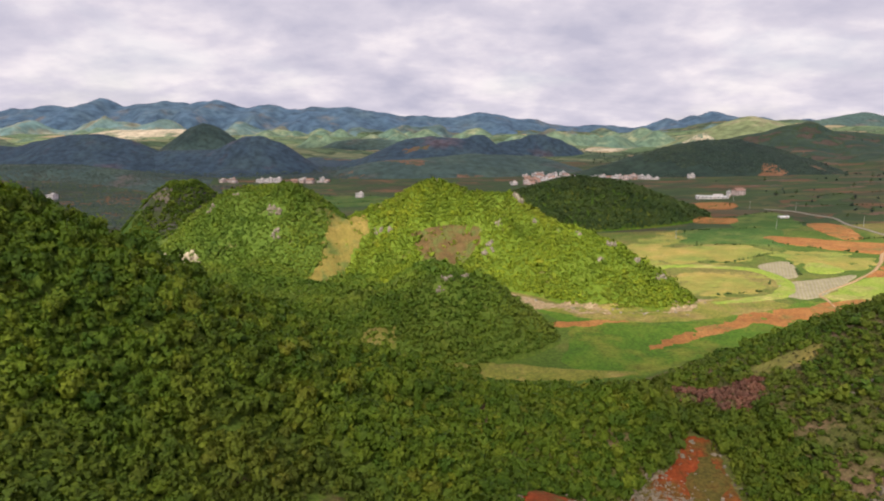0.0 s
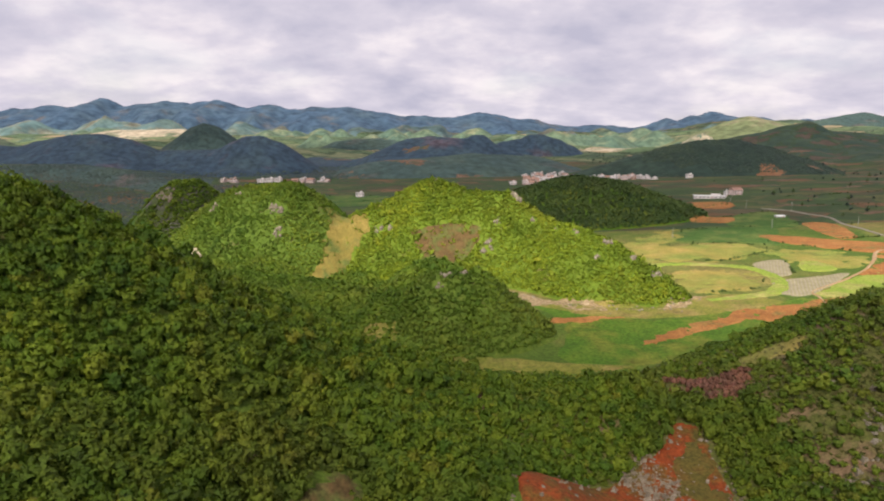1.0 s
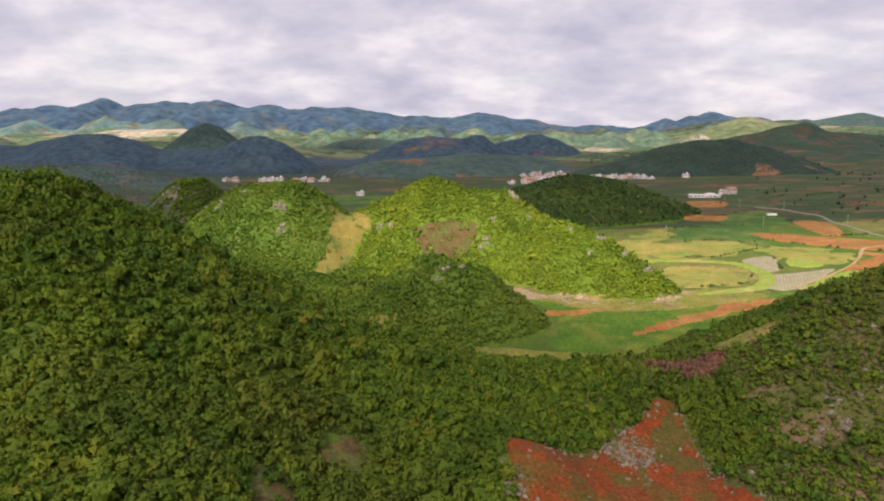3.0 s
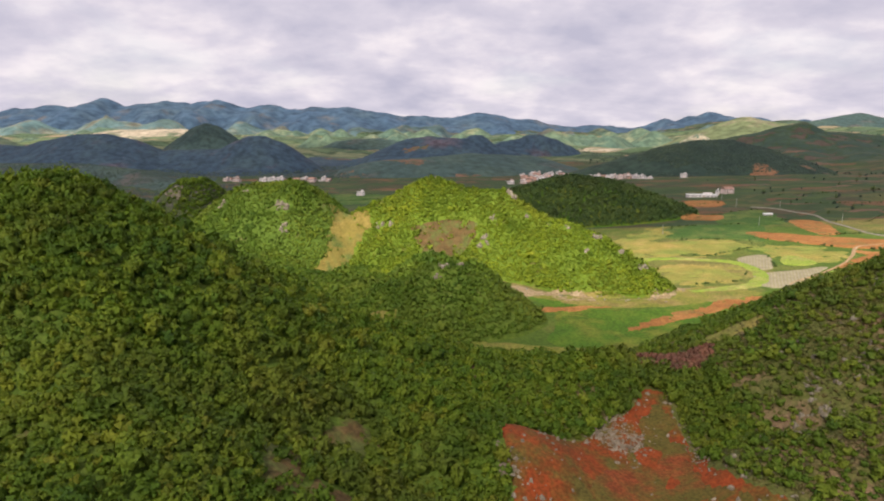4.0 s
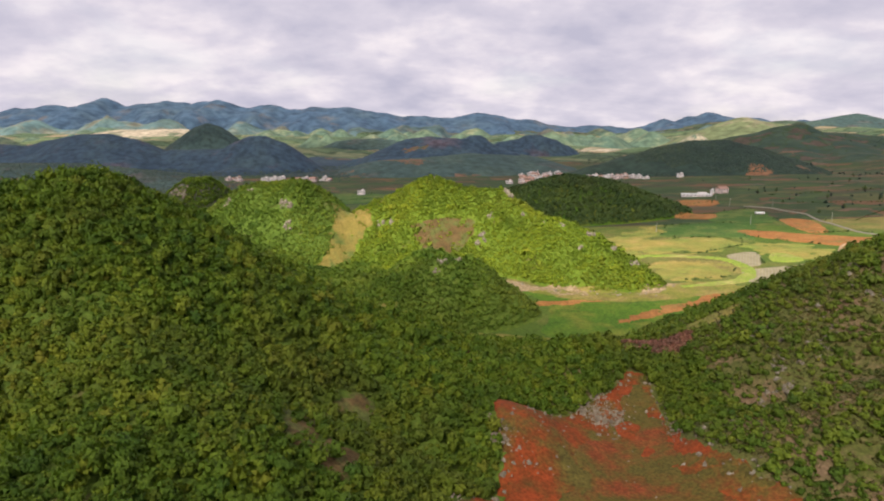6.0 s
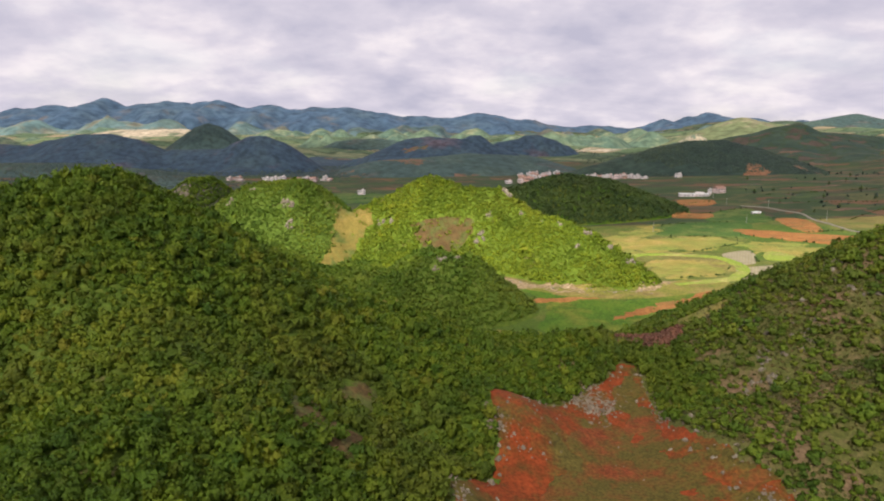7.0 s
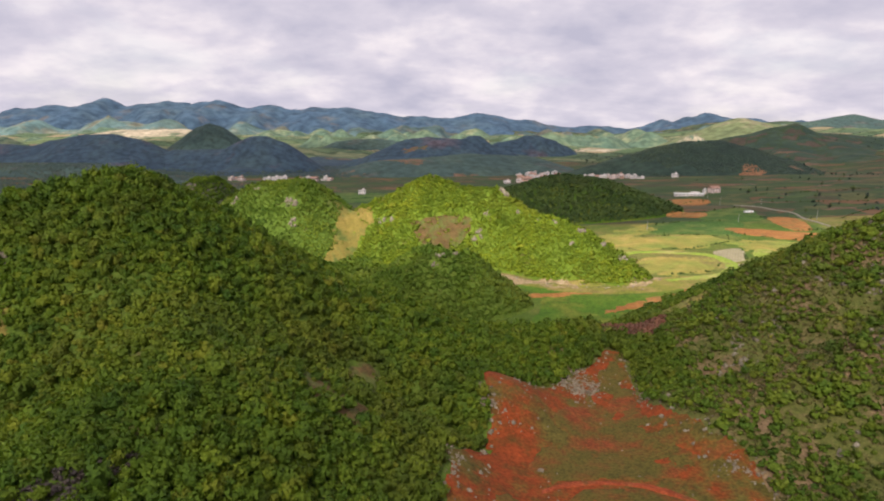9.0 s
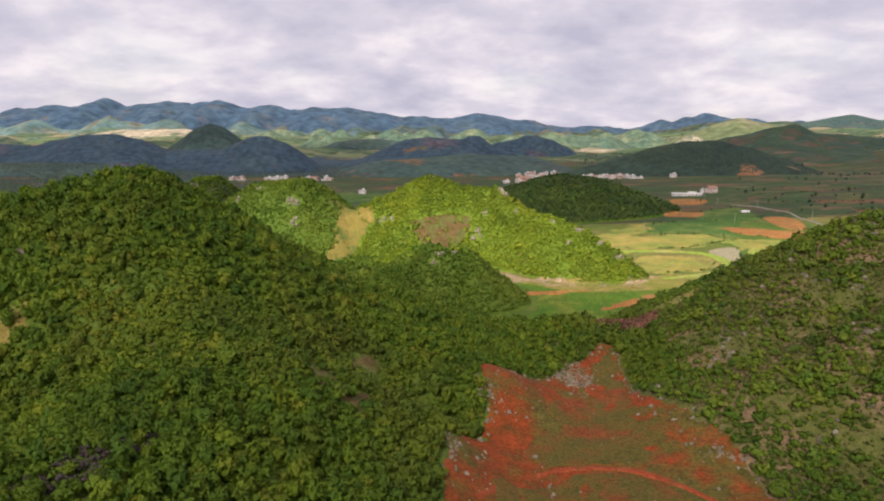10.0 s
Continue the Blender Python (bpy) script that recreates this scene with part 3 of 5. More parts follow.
build_hill("near_west", "steep rounded hill thickly covered with green shrubs", 2.0, M_FOREST_FLOOR)
build_hill("near_east", "rocky hillside with scattered shrubs, dry grass and grey stones", 2.0, M_SLOPE)
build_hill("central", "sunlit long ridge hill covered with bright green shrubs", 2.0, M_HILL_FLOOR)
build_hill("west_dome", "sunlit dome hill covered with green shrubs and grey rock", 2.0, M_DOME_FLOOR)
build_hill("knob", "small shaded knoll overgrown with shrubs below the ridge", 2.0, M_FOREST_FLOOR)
build_hill("rock_knob", "rounded limestone knoll with a bare grey rock face", 2.5, M_CLIFF)
build_hill("wooded", "low dark wooded hill beside the village fields", 4.0, M_DARKCROP)
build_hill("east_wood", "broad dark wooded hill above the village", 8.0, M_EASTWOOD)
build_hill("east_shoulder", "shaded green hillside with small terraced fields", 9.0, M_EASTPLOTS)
build_hill("tan_slope", "pale tan terraced slope far off in the sun", 12.0, M_FARTAN)
build_hill("spire", "pair of pale limestone spires on a green hill", 6.0, M_HAZE_SLOPE)
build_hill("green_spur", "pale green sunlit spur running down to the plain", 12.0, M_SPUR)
build_hill("cone_west", "steep green karst cone in thin cloud shadow", 9.0, M_SHADE_SLOPE)
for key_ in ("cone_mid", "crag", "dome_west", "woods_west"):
    build_hill(key_, "dark wooded karst hill in cloud shadow", 9.0, M_HAZE_WOOD)
build_hill("low_west", "low wooded rise in cloud shadow", 9.0, M_SHADE_SLOPE)
build_hill("mid_rise", "low wooded rise behind the village", 9.0, M_SHADE_SLOPE)
build_hill("mid_cone", "green karst hill with bare slopes", 9.0, M_SHADE_SLOPE)
build_hill("east_ridge", "far green ridge with terraced slopes", 14.0, M_SHADE_SLOPE)


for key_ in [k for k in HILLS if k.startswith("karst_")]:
    build_hill(key_, "far green karst hill with grassy slopes", 16.0, M_HAZE_SLOPE)


def build_range(y0, line_y, tops, rough_, mat, label, seed):
    """A long rugged crest on the horizon; tops: (x, z) along it."""
    xs, ys = np.arange(-4400, 4400, 24.0), np.arange(y0, min(line_y + 420, 4760), 24.0)
    X, Y = np.meshgrid(xs, ys, indexing="ij")
    line = line_y + 90 * np.sin(X / 700 + seed)
    prof = np.interp(X, [t[0] for t in tops], [t[1] for t in tops])
    top = prof + fbm(X, X * 0 + 8, 130, seed + 3, 3) * rough_ * 2.6
    spur = np.abs(fbm(X + 0.25 * Y, Y * 0.35, 330, seed + 9, 4))
    Z = top - np.abs(Y - line) * (0.20 + 0.42 * spur) + 18 * fbm(X, Y, 170, seed + 5, 4) * step01(20, 200, np.abs(Y - line))
    Z = Z - 220 * step01(y0 + 190, y0, Y) * step01(y0 + 190, y0, Y)
    Z = np.maximum(Z, base(X, Y) - 4)
    me = mesh_from("mountain_range", np.stack([X, Y, Z], -1).reshape(-1, 3), grid_faces(len(xs), len(ys)), mat, True)
    tagged(new("mountain_range", me), label, "mountains", kind="structure")


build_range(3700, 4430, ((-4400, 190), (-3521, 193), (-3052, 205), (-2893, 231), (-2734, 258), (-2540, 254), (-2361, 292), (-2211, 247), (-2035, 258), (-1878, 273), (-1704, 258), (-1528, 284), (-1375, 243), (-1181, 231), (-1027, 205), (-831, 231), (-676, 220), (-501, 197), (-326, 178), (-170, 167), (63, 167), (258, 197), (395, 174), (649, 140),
                         (845, 117), (1041, 113), (1237, 102), (1413, 109), (1566, 159), (1645, 140), (1740, 174), (1863, 197), (1975, 167), (2171, 155), (2602, 140), (3061, 155), (4400, 174)), 12, M_HAZE_RANGE, "long blue hazy mountain range on the horizon", 31)
build_range(3300, 3720, ((-4400, 90), (-2579, 98), (-2246, 130), (-1919, 107), (-1586, 140), (-1196, 98), (-868, 75), (-605, 56), (-406, 107), (-274, 130), (-77, 98), (251, 65), (713, 49), (1372, 65), (2300, 110), (4400, 120)), 30, M_HAZE_RANGE2, "lower hazy green mountain range before the horizon", 52)


# ------------------------------------------------------------------ clouds that shade the land
def cloud_mat(thick):
    m, nt, b = mat_new("cloud")
    b.inputs["Base Color"].default_value = (0.85, 0.85, 0.87, 1)
    b.inputs["Roughness"].default_value = 1.0
    tr, mx = nt.nodes.new("ShaderNodeBsdfTransparent"), nt.nodes.new("ShaderNodeMixShader")
    mx.inputs[0].default_value = thick
    nt.links.new(tr.outputs[0], mx.inputs[1])
    nt.links.new(b.outputs[0], mx.inputs[2])
    nt.links.new(mx.outputs[0], nt.nodes["Material Output"].inputs[0])
    return m


CLOUD_BASE = 2500.0


def build_cloud(cx, cy, rx, ry, seed, turn=0.0, thick=0.37):
    """A flat-based cumulus out of view, put high up towards the sun to throw shade at (cx, cy)."""
    up = SUN_WAY * (CLOUD_BASE / SUN_WAY.z)
    n = 70
    g = np.linspace(-1.25, 1.25, n)
    X, Y = np.meshgrid(g, g, indexing="ij")
    r = np.hypot(X, Y) + fbm(X * 100, Y * 100, 90, seed, 4) * 0.22
    dome = np.sqrt(np.clip(1 - r * r, 0, 1))
    top = dome * 0.35 * min(rx, ry) * (1 + 0.8 * fbm(X * 100, Y * 100, 40, seed + 9, 4))
    c, s = math.cos(turn), math.sin(turn)
    px, py = X * rx * c - Y * ry * s + cx + up.x, X * rx * s + Y * ry * c + cy + up.y
    keep = (dome.ravel()[grid_faces(n, n)] > 0).any(1)
    f = grid_faces(n, n)[keep]
    vt = np.stack([px, py, CLOUD_BASE - 3 * seed + top], -1).reshape(-1, 3)
    vb = np.stack([px, py, CLOUD_BASE - 3 * seed - 0.12 * top], -1).reshape(-1, 3)
    me = mesh_from("cloud", np.concatenate([vt, vb]), np.concatenate([f, f[:, ::-1] + n * n]), cloud_mat(thick), True)
    tagged(new("cloud", me), "unseen flat-based grey white cloud placed to shade the land", "cloud", "drifting clouds", "structure")


build_cloud(-40, -40, 700, 335, 3, -0.32, 0.33)
# extra thin cloud, never in view, added only to darken the nearest slopes
build_cloud(20, -130, 520, 240, 19, 0.0, 0.13)
build_cloud(250, 1275, 2100, 790, 7, 0.10)
build_cloud(-1050, 2140, 800, 350, 11, 0.1)
build_cloud(-600, 4420, 3800, 700, 15, -0.03)


# ------------------------------------------------------------------ patches on the ground
def closed_curve(pts, n=120):
    """A smooth closed line through corner points."""
    p = np.array(pts, dtype=float)
    m = len(p)
    out = []
    for k in range(m):
        a, b, c, d = p[k - 1], p[k], p[(k + 1) % m], p[(k + 2) % m]
        for t in np.linspace(0, 1, max(3, n // m), endpoint=False):
            out.append(0.5 * (2 * b + (c - a) * t + (2 * a - 5 * b + 4 * c - d) * t * t + (3 * b - a - 3 * c + d) * t ** 3))
    return np.array(out)


def inside(pts, x, y):
    p = np.array(pts, dtype=float)
    res = np.zeros(np.shape(x), dtype=bool)
    for (x0, y0), (x1, y1) in zip(p, np.roll(p, -1, axis=0)):
        cut = (y0 > y) != (y1 > y)
        res ^= cut & (x < (x1 - x0) * (y - y0) / ((y1 - y0) or 1e-9) + x0)
    return res


def patch(name, pts, mat, label, category="field", lift=0.25, ragged=1.0, rings=14):
    """A plot that lies on the land, with an uneven edge."""
    c = closed_curve(pts)
    mid = c.mean(0)
    wob = 1 + ragged * 0.16 * fbm(c[:, 0], c[:, 1], 12, 91, 5)
    c = mid + (c - mid) * wob[:, None]
    n = len(c)
    rad = np.linspace(0, 1, rings)[1:]
    P = np.concatenate([[mid]] + [mid + (c - mid) * k for k in rad])
    lifts = np.concatenate([[lift]] + [np.full(n, lift if k < 0.99 else -0.15) for k in rad])
    Z = height(P[:, 0], P[:, 1]) + lifts
    i = np.arange(n)
    j = (i + 1) % n
    f = [np.stack([np.zeros(n, int), 1 + i, 1 + j, 1 + j], 1)[:, :3]]
    tri = f[0]
    q = np.concatenate([np.stack([1 + r * n + i, 1 + (r + 1) * n + i, 1 + (r + 1) * n + j, 1 + r * n + j], 1) for r in range(len(rad) - 1)])
    faces = np.concatenate([tri, q[:, [0, 1, 2]], q[:, [0, 2, 3]]])
    me = mesh_from(name, np.column_stack([P, Z]), faces, mat, True)
    return tagged(new(name, me), label, category, kind="structure")


def ribbon(name, pts, mat, label, category="track", lift=0.3, ragged=0.15):
    """A strip through (x, y, half width) points."""
    p = np.array(pts, dtype=float)
    t = np.linspace(0, len(p) - 1, 24 * len(p))
    k = np.clip(t.astype(int), 0, len(p) - 2)
    u = (t - k)[:, None]
    a, b, c, d = p[np.maximum(k - 1, 0)], p[k], p[k + 1], p[np.minimum(k + 2, len(p) - 1)]
    q = 0.5 * (2 * b + (c - a) * u + (2 * a - 5 * b + 4 * c - d) * u * u + (3 * b - a - 3 * c + d) * u ** 3)
    g = np.gradient(q[:, :2], axis=0)
    g /= np.linalg.norm(g, axis=1)[:, None] + 1e-9
    nrm = np.stack([-g[:, 1], g[:, 0]], 1)
    s = np.linspace(-1, 1, 7)
    w = q[:, 2] * (1 + ragged * 2 * fbm(q[:, 0] * 3, q[:, 1] * 3, 25, 95))
    X = q[:, None, 0] + nrm[:, None, 0] * s * w[:, None]
    Y = q[:, None, 1] + nrm[:, None, 1] * s * w[:, None]
    Z = height(X.ravel(), Y.ravel()).reshape(X.shape) + np.where(np.abs(s) > 0.99, -0.1, lift)
    me = mesh_from(name, np.stack([X, Y, Z], -1).reshape(-1, 3), grid_faces(len(q), 7), mat, True)
    return tagged(new(name, me), label, category, kind="structure")


def rough_patch(name, pts, mat, label, category, step=1.2, warp=9.0, smooth=4.0):
    """A patch with a broken edge on a hillside."""
    p = np.array(pts, dtype=float)
    (x0, y0), (x1, y1) = p.min(0) - 8, p.max(0) + 8
    xs, ys = np.arange(x0, x1, step), np.arange(y0, y1, step)
    X, Y = np.meshgrid(xs, ys, indexing="ij")
    inn = inside(pts, X + warp * fbm(X, Y, 12, 46, 5), Y + warp * fbm(X, Y, 12, 47, 5))
    H = height(X, Y)
    soft = np.mean([height(X + a, Y + b) for a in (-smooth, 0, smooth) for b in (-smooth, 0, smooth)], axis=0)
    Z = np.maximum(H, soft) + np.where(inn, 0.35, -0.25) + 0.3 * fbm(X, Y, 4, 48)
    f = grid_faces(len(xs), len(ys))
    f = f[inn.ravel()[f].any(1)]
    used = np.unique(f)
    remap = np.zeros(X.size, dtype=np.int64)
    remap[used] = np.arange(len(used))
    me = mesh_from(name, np.stack([X, Y, Z], -1).reshape(-1, 3)[used], remap[f], mat, True)
    return tagged(new(name, me), label, category, kind="structure")


BARE_GOLD = [(-84, 452), (-72, 458), (-60, 454), (-52, 444), (-54, 432), (-64, 420), (-68, 400), (-74, 382), (-84, 384), (-84, 402), (-78, 424), (-81, 440)]
BRACKEN = [(-19, 428), (5, 430), (23, 424), (25, 408), (6, 392), (-10, 390)]
RED_BRUSH = [(57, 155), (62, 150), (68, 146), (74, 143), (80, 146), (84, 157), (78, 168), (68, 166)]
VALLEY_GRASS = [(-52, 284), (-36, 279), (-26, 268), (-18, 252), (-22, 240), (-32, 250), (-40, 266), (-54, 274)]
GAP_A = [(-26, 82), (-17, 93), (-12, 89), (-20, 78)]
GAP_B = [(-28, 71), (-22, 76), (-20, 62), (-20, 55), (-26, 57)]
GAP_C = [(-18, 65), (-12, 64), (-12, 56), (-17, 49), (-20, 56)]
GAP_D = [(-104, 60), (-96, 72), (-90, 66), (-96, 54)]
TWIGS = [(-57, 5), (-51, 14), (-44, 23), (-40, 22), (-46, 13), (-50, 5)]
# bare limestone that breaks through the shrubs: x, y, radius
CRAGS = [(-184, 414, 6.5), (-172, 408, 6), (-163, 404, 4.5), (-202, 436, 5), (-163, 444, 3.6), (-117, 431, 4.2), (-111, 429, 3.6), (-110, 414, 3.4), (-147, 452, 2.6), (38, 419, 2.6), (62, 416, 2.6), (-45, 437, 3.2), (-37, 434, 2.6),
         (31, 406, 3.6), (28, 403, 3.0), (53, 440, 4.6), (100, 366, 3.8), (112, 357, 3.2), (124, 347, 3.6), (91, 356, 2.4), (2, 286, 2.8), (11, 289, 2.8), (-1, 280, 2.2), (-3, 465, 1.8), (74, 398, 2.2), (84, 384, 2.2)]
YELLOW_SLOPE = [(83, 161), (88, 168), (95, 163), (99, 157), (95, 151), (88, 154)]


def build_fields():
    patch("meadow", [(48, 338), (75, 300), (120, 305), (190, 335), (240, 330), (220, 290), (150, 252), (90, 228), (55, 238), (52, 270), (60, 300)], M_DARKCROP, "dark green meadow below the ridge", lift=0.2)
    # sunlight on the upper meadow, painted as a yellower patch
    patch("grass_field", [(52, 330), (72, 312), (100, 304), (150, 312), (196, 332), (170, 352), (148, 342), (128, 327), (104, 316), (84, 318), (64, 332)], M_OLIVE_FIELD, "sunlit part of the meadow along the foot of the ridge, coloured yellower", lift=0.3)
    rough_patch("ploughed_strip", [(90, 266), (120, 278), (155, 297), (190, 306), (236, 334), (230, 340), (195, 326), (160, 315), (120, 291), (92, 271)], M_TILLED, "long ploughed strip of orange soil in the meadow", "field", 1.2, 7.0, 1.0)
    rough_patch("ploughed_strip", [(46, 298), (68, 299), (94, 303), (92, 306), (68, 308), (48, 303)], M_TILLED, "short bare strip of orange soil in the meadow", "field", 1.0, 5.0, 1.0)
    ribbon("grass_strip", [(0, 238, 7), (28, 240, 9), (52, 237, 6), (78, 238, 2)], M_OLIVE_FIELD, "strip of yellowed grass at the edge of the meadow", "grass", 0.4)
    ribbon("dirt_track", [(208, 322, 0.6), (213, 338, 0.7), (217, 350, 0.7), (246, 370, 0.8), (277, 396, 0.9), (300, 422, 1.2), (318, 446, 1.5), (332, 452, 1.3), (365, 458, 1.1)], M_PATH, "pale winding dirt track between the fields", "track", 0.6)
    patch("ploughed_field", [(278, 532), (267, 503), (318, 446), (372, 418), (392, 446), (342, 480)], M_TILLED, "ploughed field of orange red soil", lift=0.45)
    patch("ploughed_field", [(344, 588), (330, 550), (326, 505), (340, 499), (364, 570)], M_TILLED, "ploughed field of red soil beside the road", lift=0.45)
    patch("crop_field", [(224, 570), (300, 568), (266, 480), (240, 500), (198, 512)], M_CROP, "green crop field", lift=0.3)
    patch("crop_field", [(300, 640), (352, 660), (340, 590), (310, 560), (270, 580)], M_CROP, "green crop field below the road", lift=0.3)
    rough_patch("grass_field", [(182, 494), (228, 498), (250, 464), (207, 440), (150, 446), (150, 480)], M_GOLD, "golden dry grass field", "field", 1.6, 22.0, 1.0)
    rough_patch("grass_field", [(150, 408), (192, 408), (204, 384), (190, 362), (160, 352), (142, 380)], M_GOLD, "golden grass field at the foot of the ridge", "field", 1.6, 22.0, 1.0)
    rough_patch("grass_field", [(255, 468), (300, 452), (290, 410), (258, 404), (246, 432)], M_GOLD, "dry golden field beside the track", "field", 1.6, 22.0, 1.0)
    rough_patch("ploughed_field", [(262, 386), (290, 402), (316, 438), (345, 430), (322, 396), (288, 376)], M_TILLED, "pale orange ploughed field beside the track", "field", 1.4, 9.0, 1.0)
    patch("grass_field", [(250, 425), (262, 425), (262, 400), (240, 398)], M_LUSH, "small bright green grass field", lift=0.5)
    patch("furrowed_plot", [(219, 428), (243, 432), (228, 394), (214, 388)], M_ROWS, "furrowed grey plot with pale rows", lift=0.45)
    patch("furrowed_plot", [(208, 376), (241, 384), (262, 388), (217, 347), (196, 345)], M_ROWS, "furrowed grey green plot with pale rows", lift=0.45)
    ribbon("grass_bank", [(140, 425, 5), (164, 432, 5), (207, 416, 5), (213, 384, 5), (199, 355, 6), (172, 342, 5), (150, 338, 3)], M_LUSH, "curving bright green grass bank", "grass", 0.5)
    patch("bright_meadow", [(215, 345), (270, 385), (330, 400), (330, 350), (270, 330), (225, 322)], M_LUSH, "sunlit bright green meadow", lift=0.2)
    rough_patch("grass_field", [(100, 440), (130, 470), (185, 545), (215, 570), (190, 505), (140, 430), (118, 405)], M_GOLD, "yellow green grass along the ridge foot", "field", 1.6, 22.0, 1.0)
    ribbon("road", [(352, 684, 1.3), (370, 665, 1.5), (375, 638, 1.5), (382, 612, 1.5), (371, 567, 1.4), (367, 526, 1.2), (364, 497, 1.1), (372, 468, 1.0)], M_ROAD, "pale concrete road through the fields", "road", 0.7, 0.03)
    patch("ploughed_field", [(308, 760), (346, 750), (326, 700), (294, 710)], M_TILLED, "bare orange field in front of the long shed", lift=0.5)
    patch("ploughed_field", [(258, 636), (296, 634), (282, 602), (250, 614)], M_TILLED, "bare orange field at the foot of the wooded hill", lift=0.5)
    patch("crop_field", [(-292, 520), (-264, 548), (-250, 525), (-215, 505), (-205, 488), (-225, 478), (-265, 490)], M_CROP, "green field behind the near hill", lift=0.3)
    ribbon("ploughed_strip", [(-270, 512, 4), (-240, 500, 5)], M_TILLED, "orange strip of soil in the field", "field", 0.6)
    patch("crop_field", [(-200, 880), (-90, 900), (-60, 800), (-170, 780)], M_CROP, "green field behind the ridge", lift=0.3)
    rough_patch("scree", [(34, 362), (46, 354), (60, 342), (76, 330), (90, 324), (88, 315), (70, 319), (54, 328), (40, 340)], M_SCREE, "pale stony foot of the ridge", "scree", 1.0, 9.0, 1.5)
    rough_patch("scree", [(96, 320), (118, 320), (138, 331), (152, 345), (148, 347), (132, 334), (116, 323)], M_SCREE, "pale stony foot of the ridge", "scree", 1.0, 7.0, 1.5)
    rough_patch("bare_slope", BARE_GOLD, M_DRY, "bare golden grass slope between two hills", "grass")
    rough_patch("bracken", BRACKEN, M_BROWN, "patch of rusty brown bracken on the ridge", "bracken")
    for x, y, a, b in ((-72, 1322, 40, 16), (-55, 1303, 26, 10), (-55, 1440, 30, 10), (-110, 1325, 22, 8), (-278, 1689, 44, 20), (-180, 1222, 26, 12), (50, 1250, 26, 12), (-196, 1262, 16, 9), (937, 1668, 30, 16), (946, 1556, 34, 16), (896, 1389, 40, 12), (725, 1204, 36, 12), (640, 923, 34, 12), (560, 860, 26, 9), (443, 632, 30, 7), (395, 702, 20, 9), (700, 1060, 44, 12), (528, 1000, 30, 14), (470, 925, 26, 12)):
        rough_patch("bare_scar", [(x - a, y - b * 0.4), (x - a * 0.3, y + b), (x + a, y + b * 0.5), (x + a * 0.6, y - b)], M_SCAR, "bare reddish soil scar on the hillside", "bare ground", 2.5, 16.0, 2.0)
    rough_patch("quarry_cut", [(568, 1130), (590, 1172), (618, 1180), (626, 1150), (606, 1124)], M_CUT, "bare reddish cut bank at the foot of the wooded hill", "bare ground", 2.0, 9.0, 2.0)
    rough_patch("far_field", [(-1420, 2950), (-1250, 3080), (-1080, 2960), (-1130, 2700), (-1300, 2720)], M_FARTAN, "pale tan fields on a far sunlit slope", "field", 14.0, 160.0, 10.0)
    rough_patch("far_field", [(430, 2150), (560, 2330), (900, 2350), (980, 2250), (700, 2180)], M_FARTAN, "pale tan fields on a far sunlit slope", "field", 14.0, 160.0, 10.0)
    rough_patch("valley_grass", VALLEY_GRASS, M_OLIVE_FIELD, "yellow green grass in the hollow behind the near hill", "grass", 1.0, 7.0, 2.0)
    rough_patch("bare_gap", GAP_A, M_BROWN, "small brown bare gap among the shrubs", "bare ground", 0.8, 4.0, 2.0)
    rough_patch("bare_gap", GAP_C, M_BROWN, "small brown bare gap among the shrubs", "bare ground", 0.8, 4.0, 2.0)
    rough_patch("bare_gap", GAP_D, M_DRY, "patch of dry brown grass among the shrubs", "bare ground", 0.8, 4.0, 2.0)
    rough_patch("bare_gap", GAP_B, M_BROWN, "small brown bare gap among the shrubs", "bare ground", 0.8, 4.0, 2.0)
    rough_patch("dry_slope", YELLOW_SLOPE, M_GOLD, "patch of yellow dry grass on the hillside", "grass")


build_fields()


def clearing(x, y):
    """The bare red bowl between the two near hills: above 0 inside."""
    left = np.interp(y, [25, 40, 56, 66, 71, 78, 83, 91, 106], [-2, 2.4, 3.8, 5, 8, 14, 15.5, 15.5, 13.5]) + 3 * fbm(x, y, 8, 51)
    right = np.interp(y, [20, 50, 58, 70, 74, 84, 97, 110, 120, 127, 134.5], [72, 74, 75, 72.5, 69, 66, 60.5, 60, 61, 62, 63]) + 3.5 * fbm(x, y, 9, 52)
    far = np.interp(x, [0, 13.5, 20, 24, 36, 42, 48, 51, 54, 57, 60, 63, 66], [104, 106, 109, 111, 114.5, 119, 124, 127, 132, 136, 135, 131, 124])
    return np.minimum(np.minimum(x - left, right - x), far + 2 * fbm(x, y, 8, 53) - y)


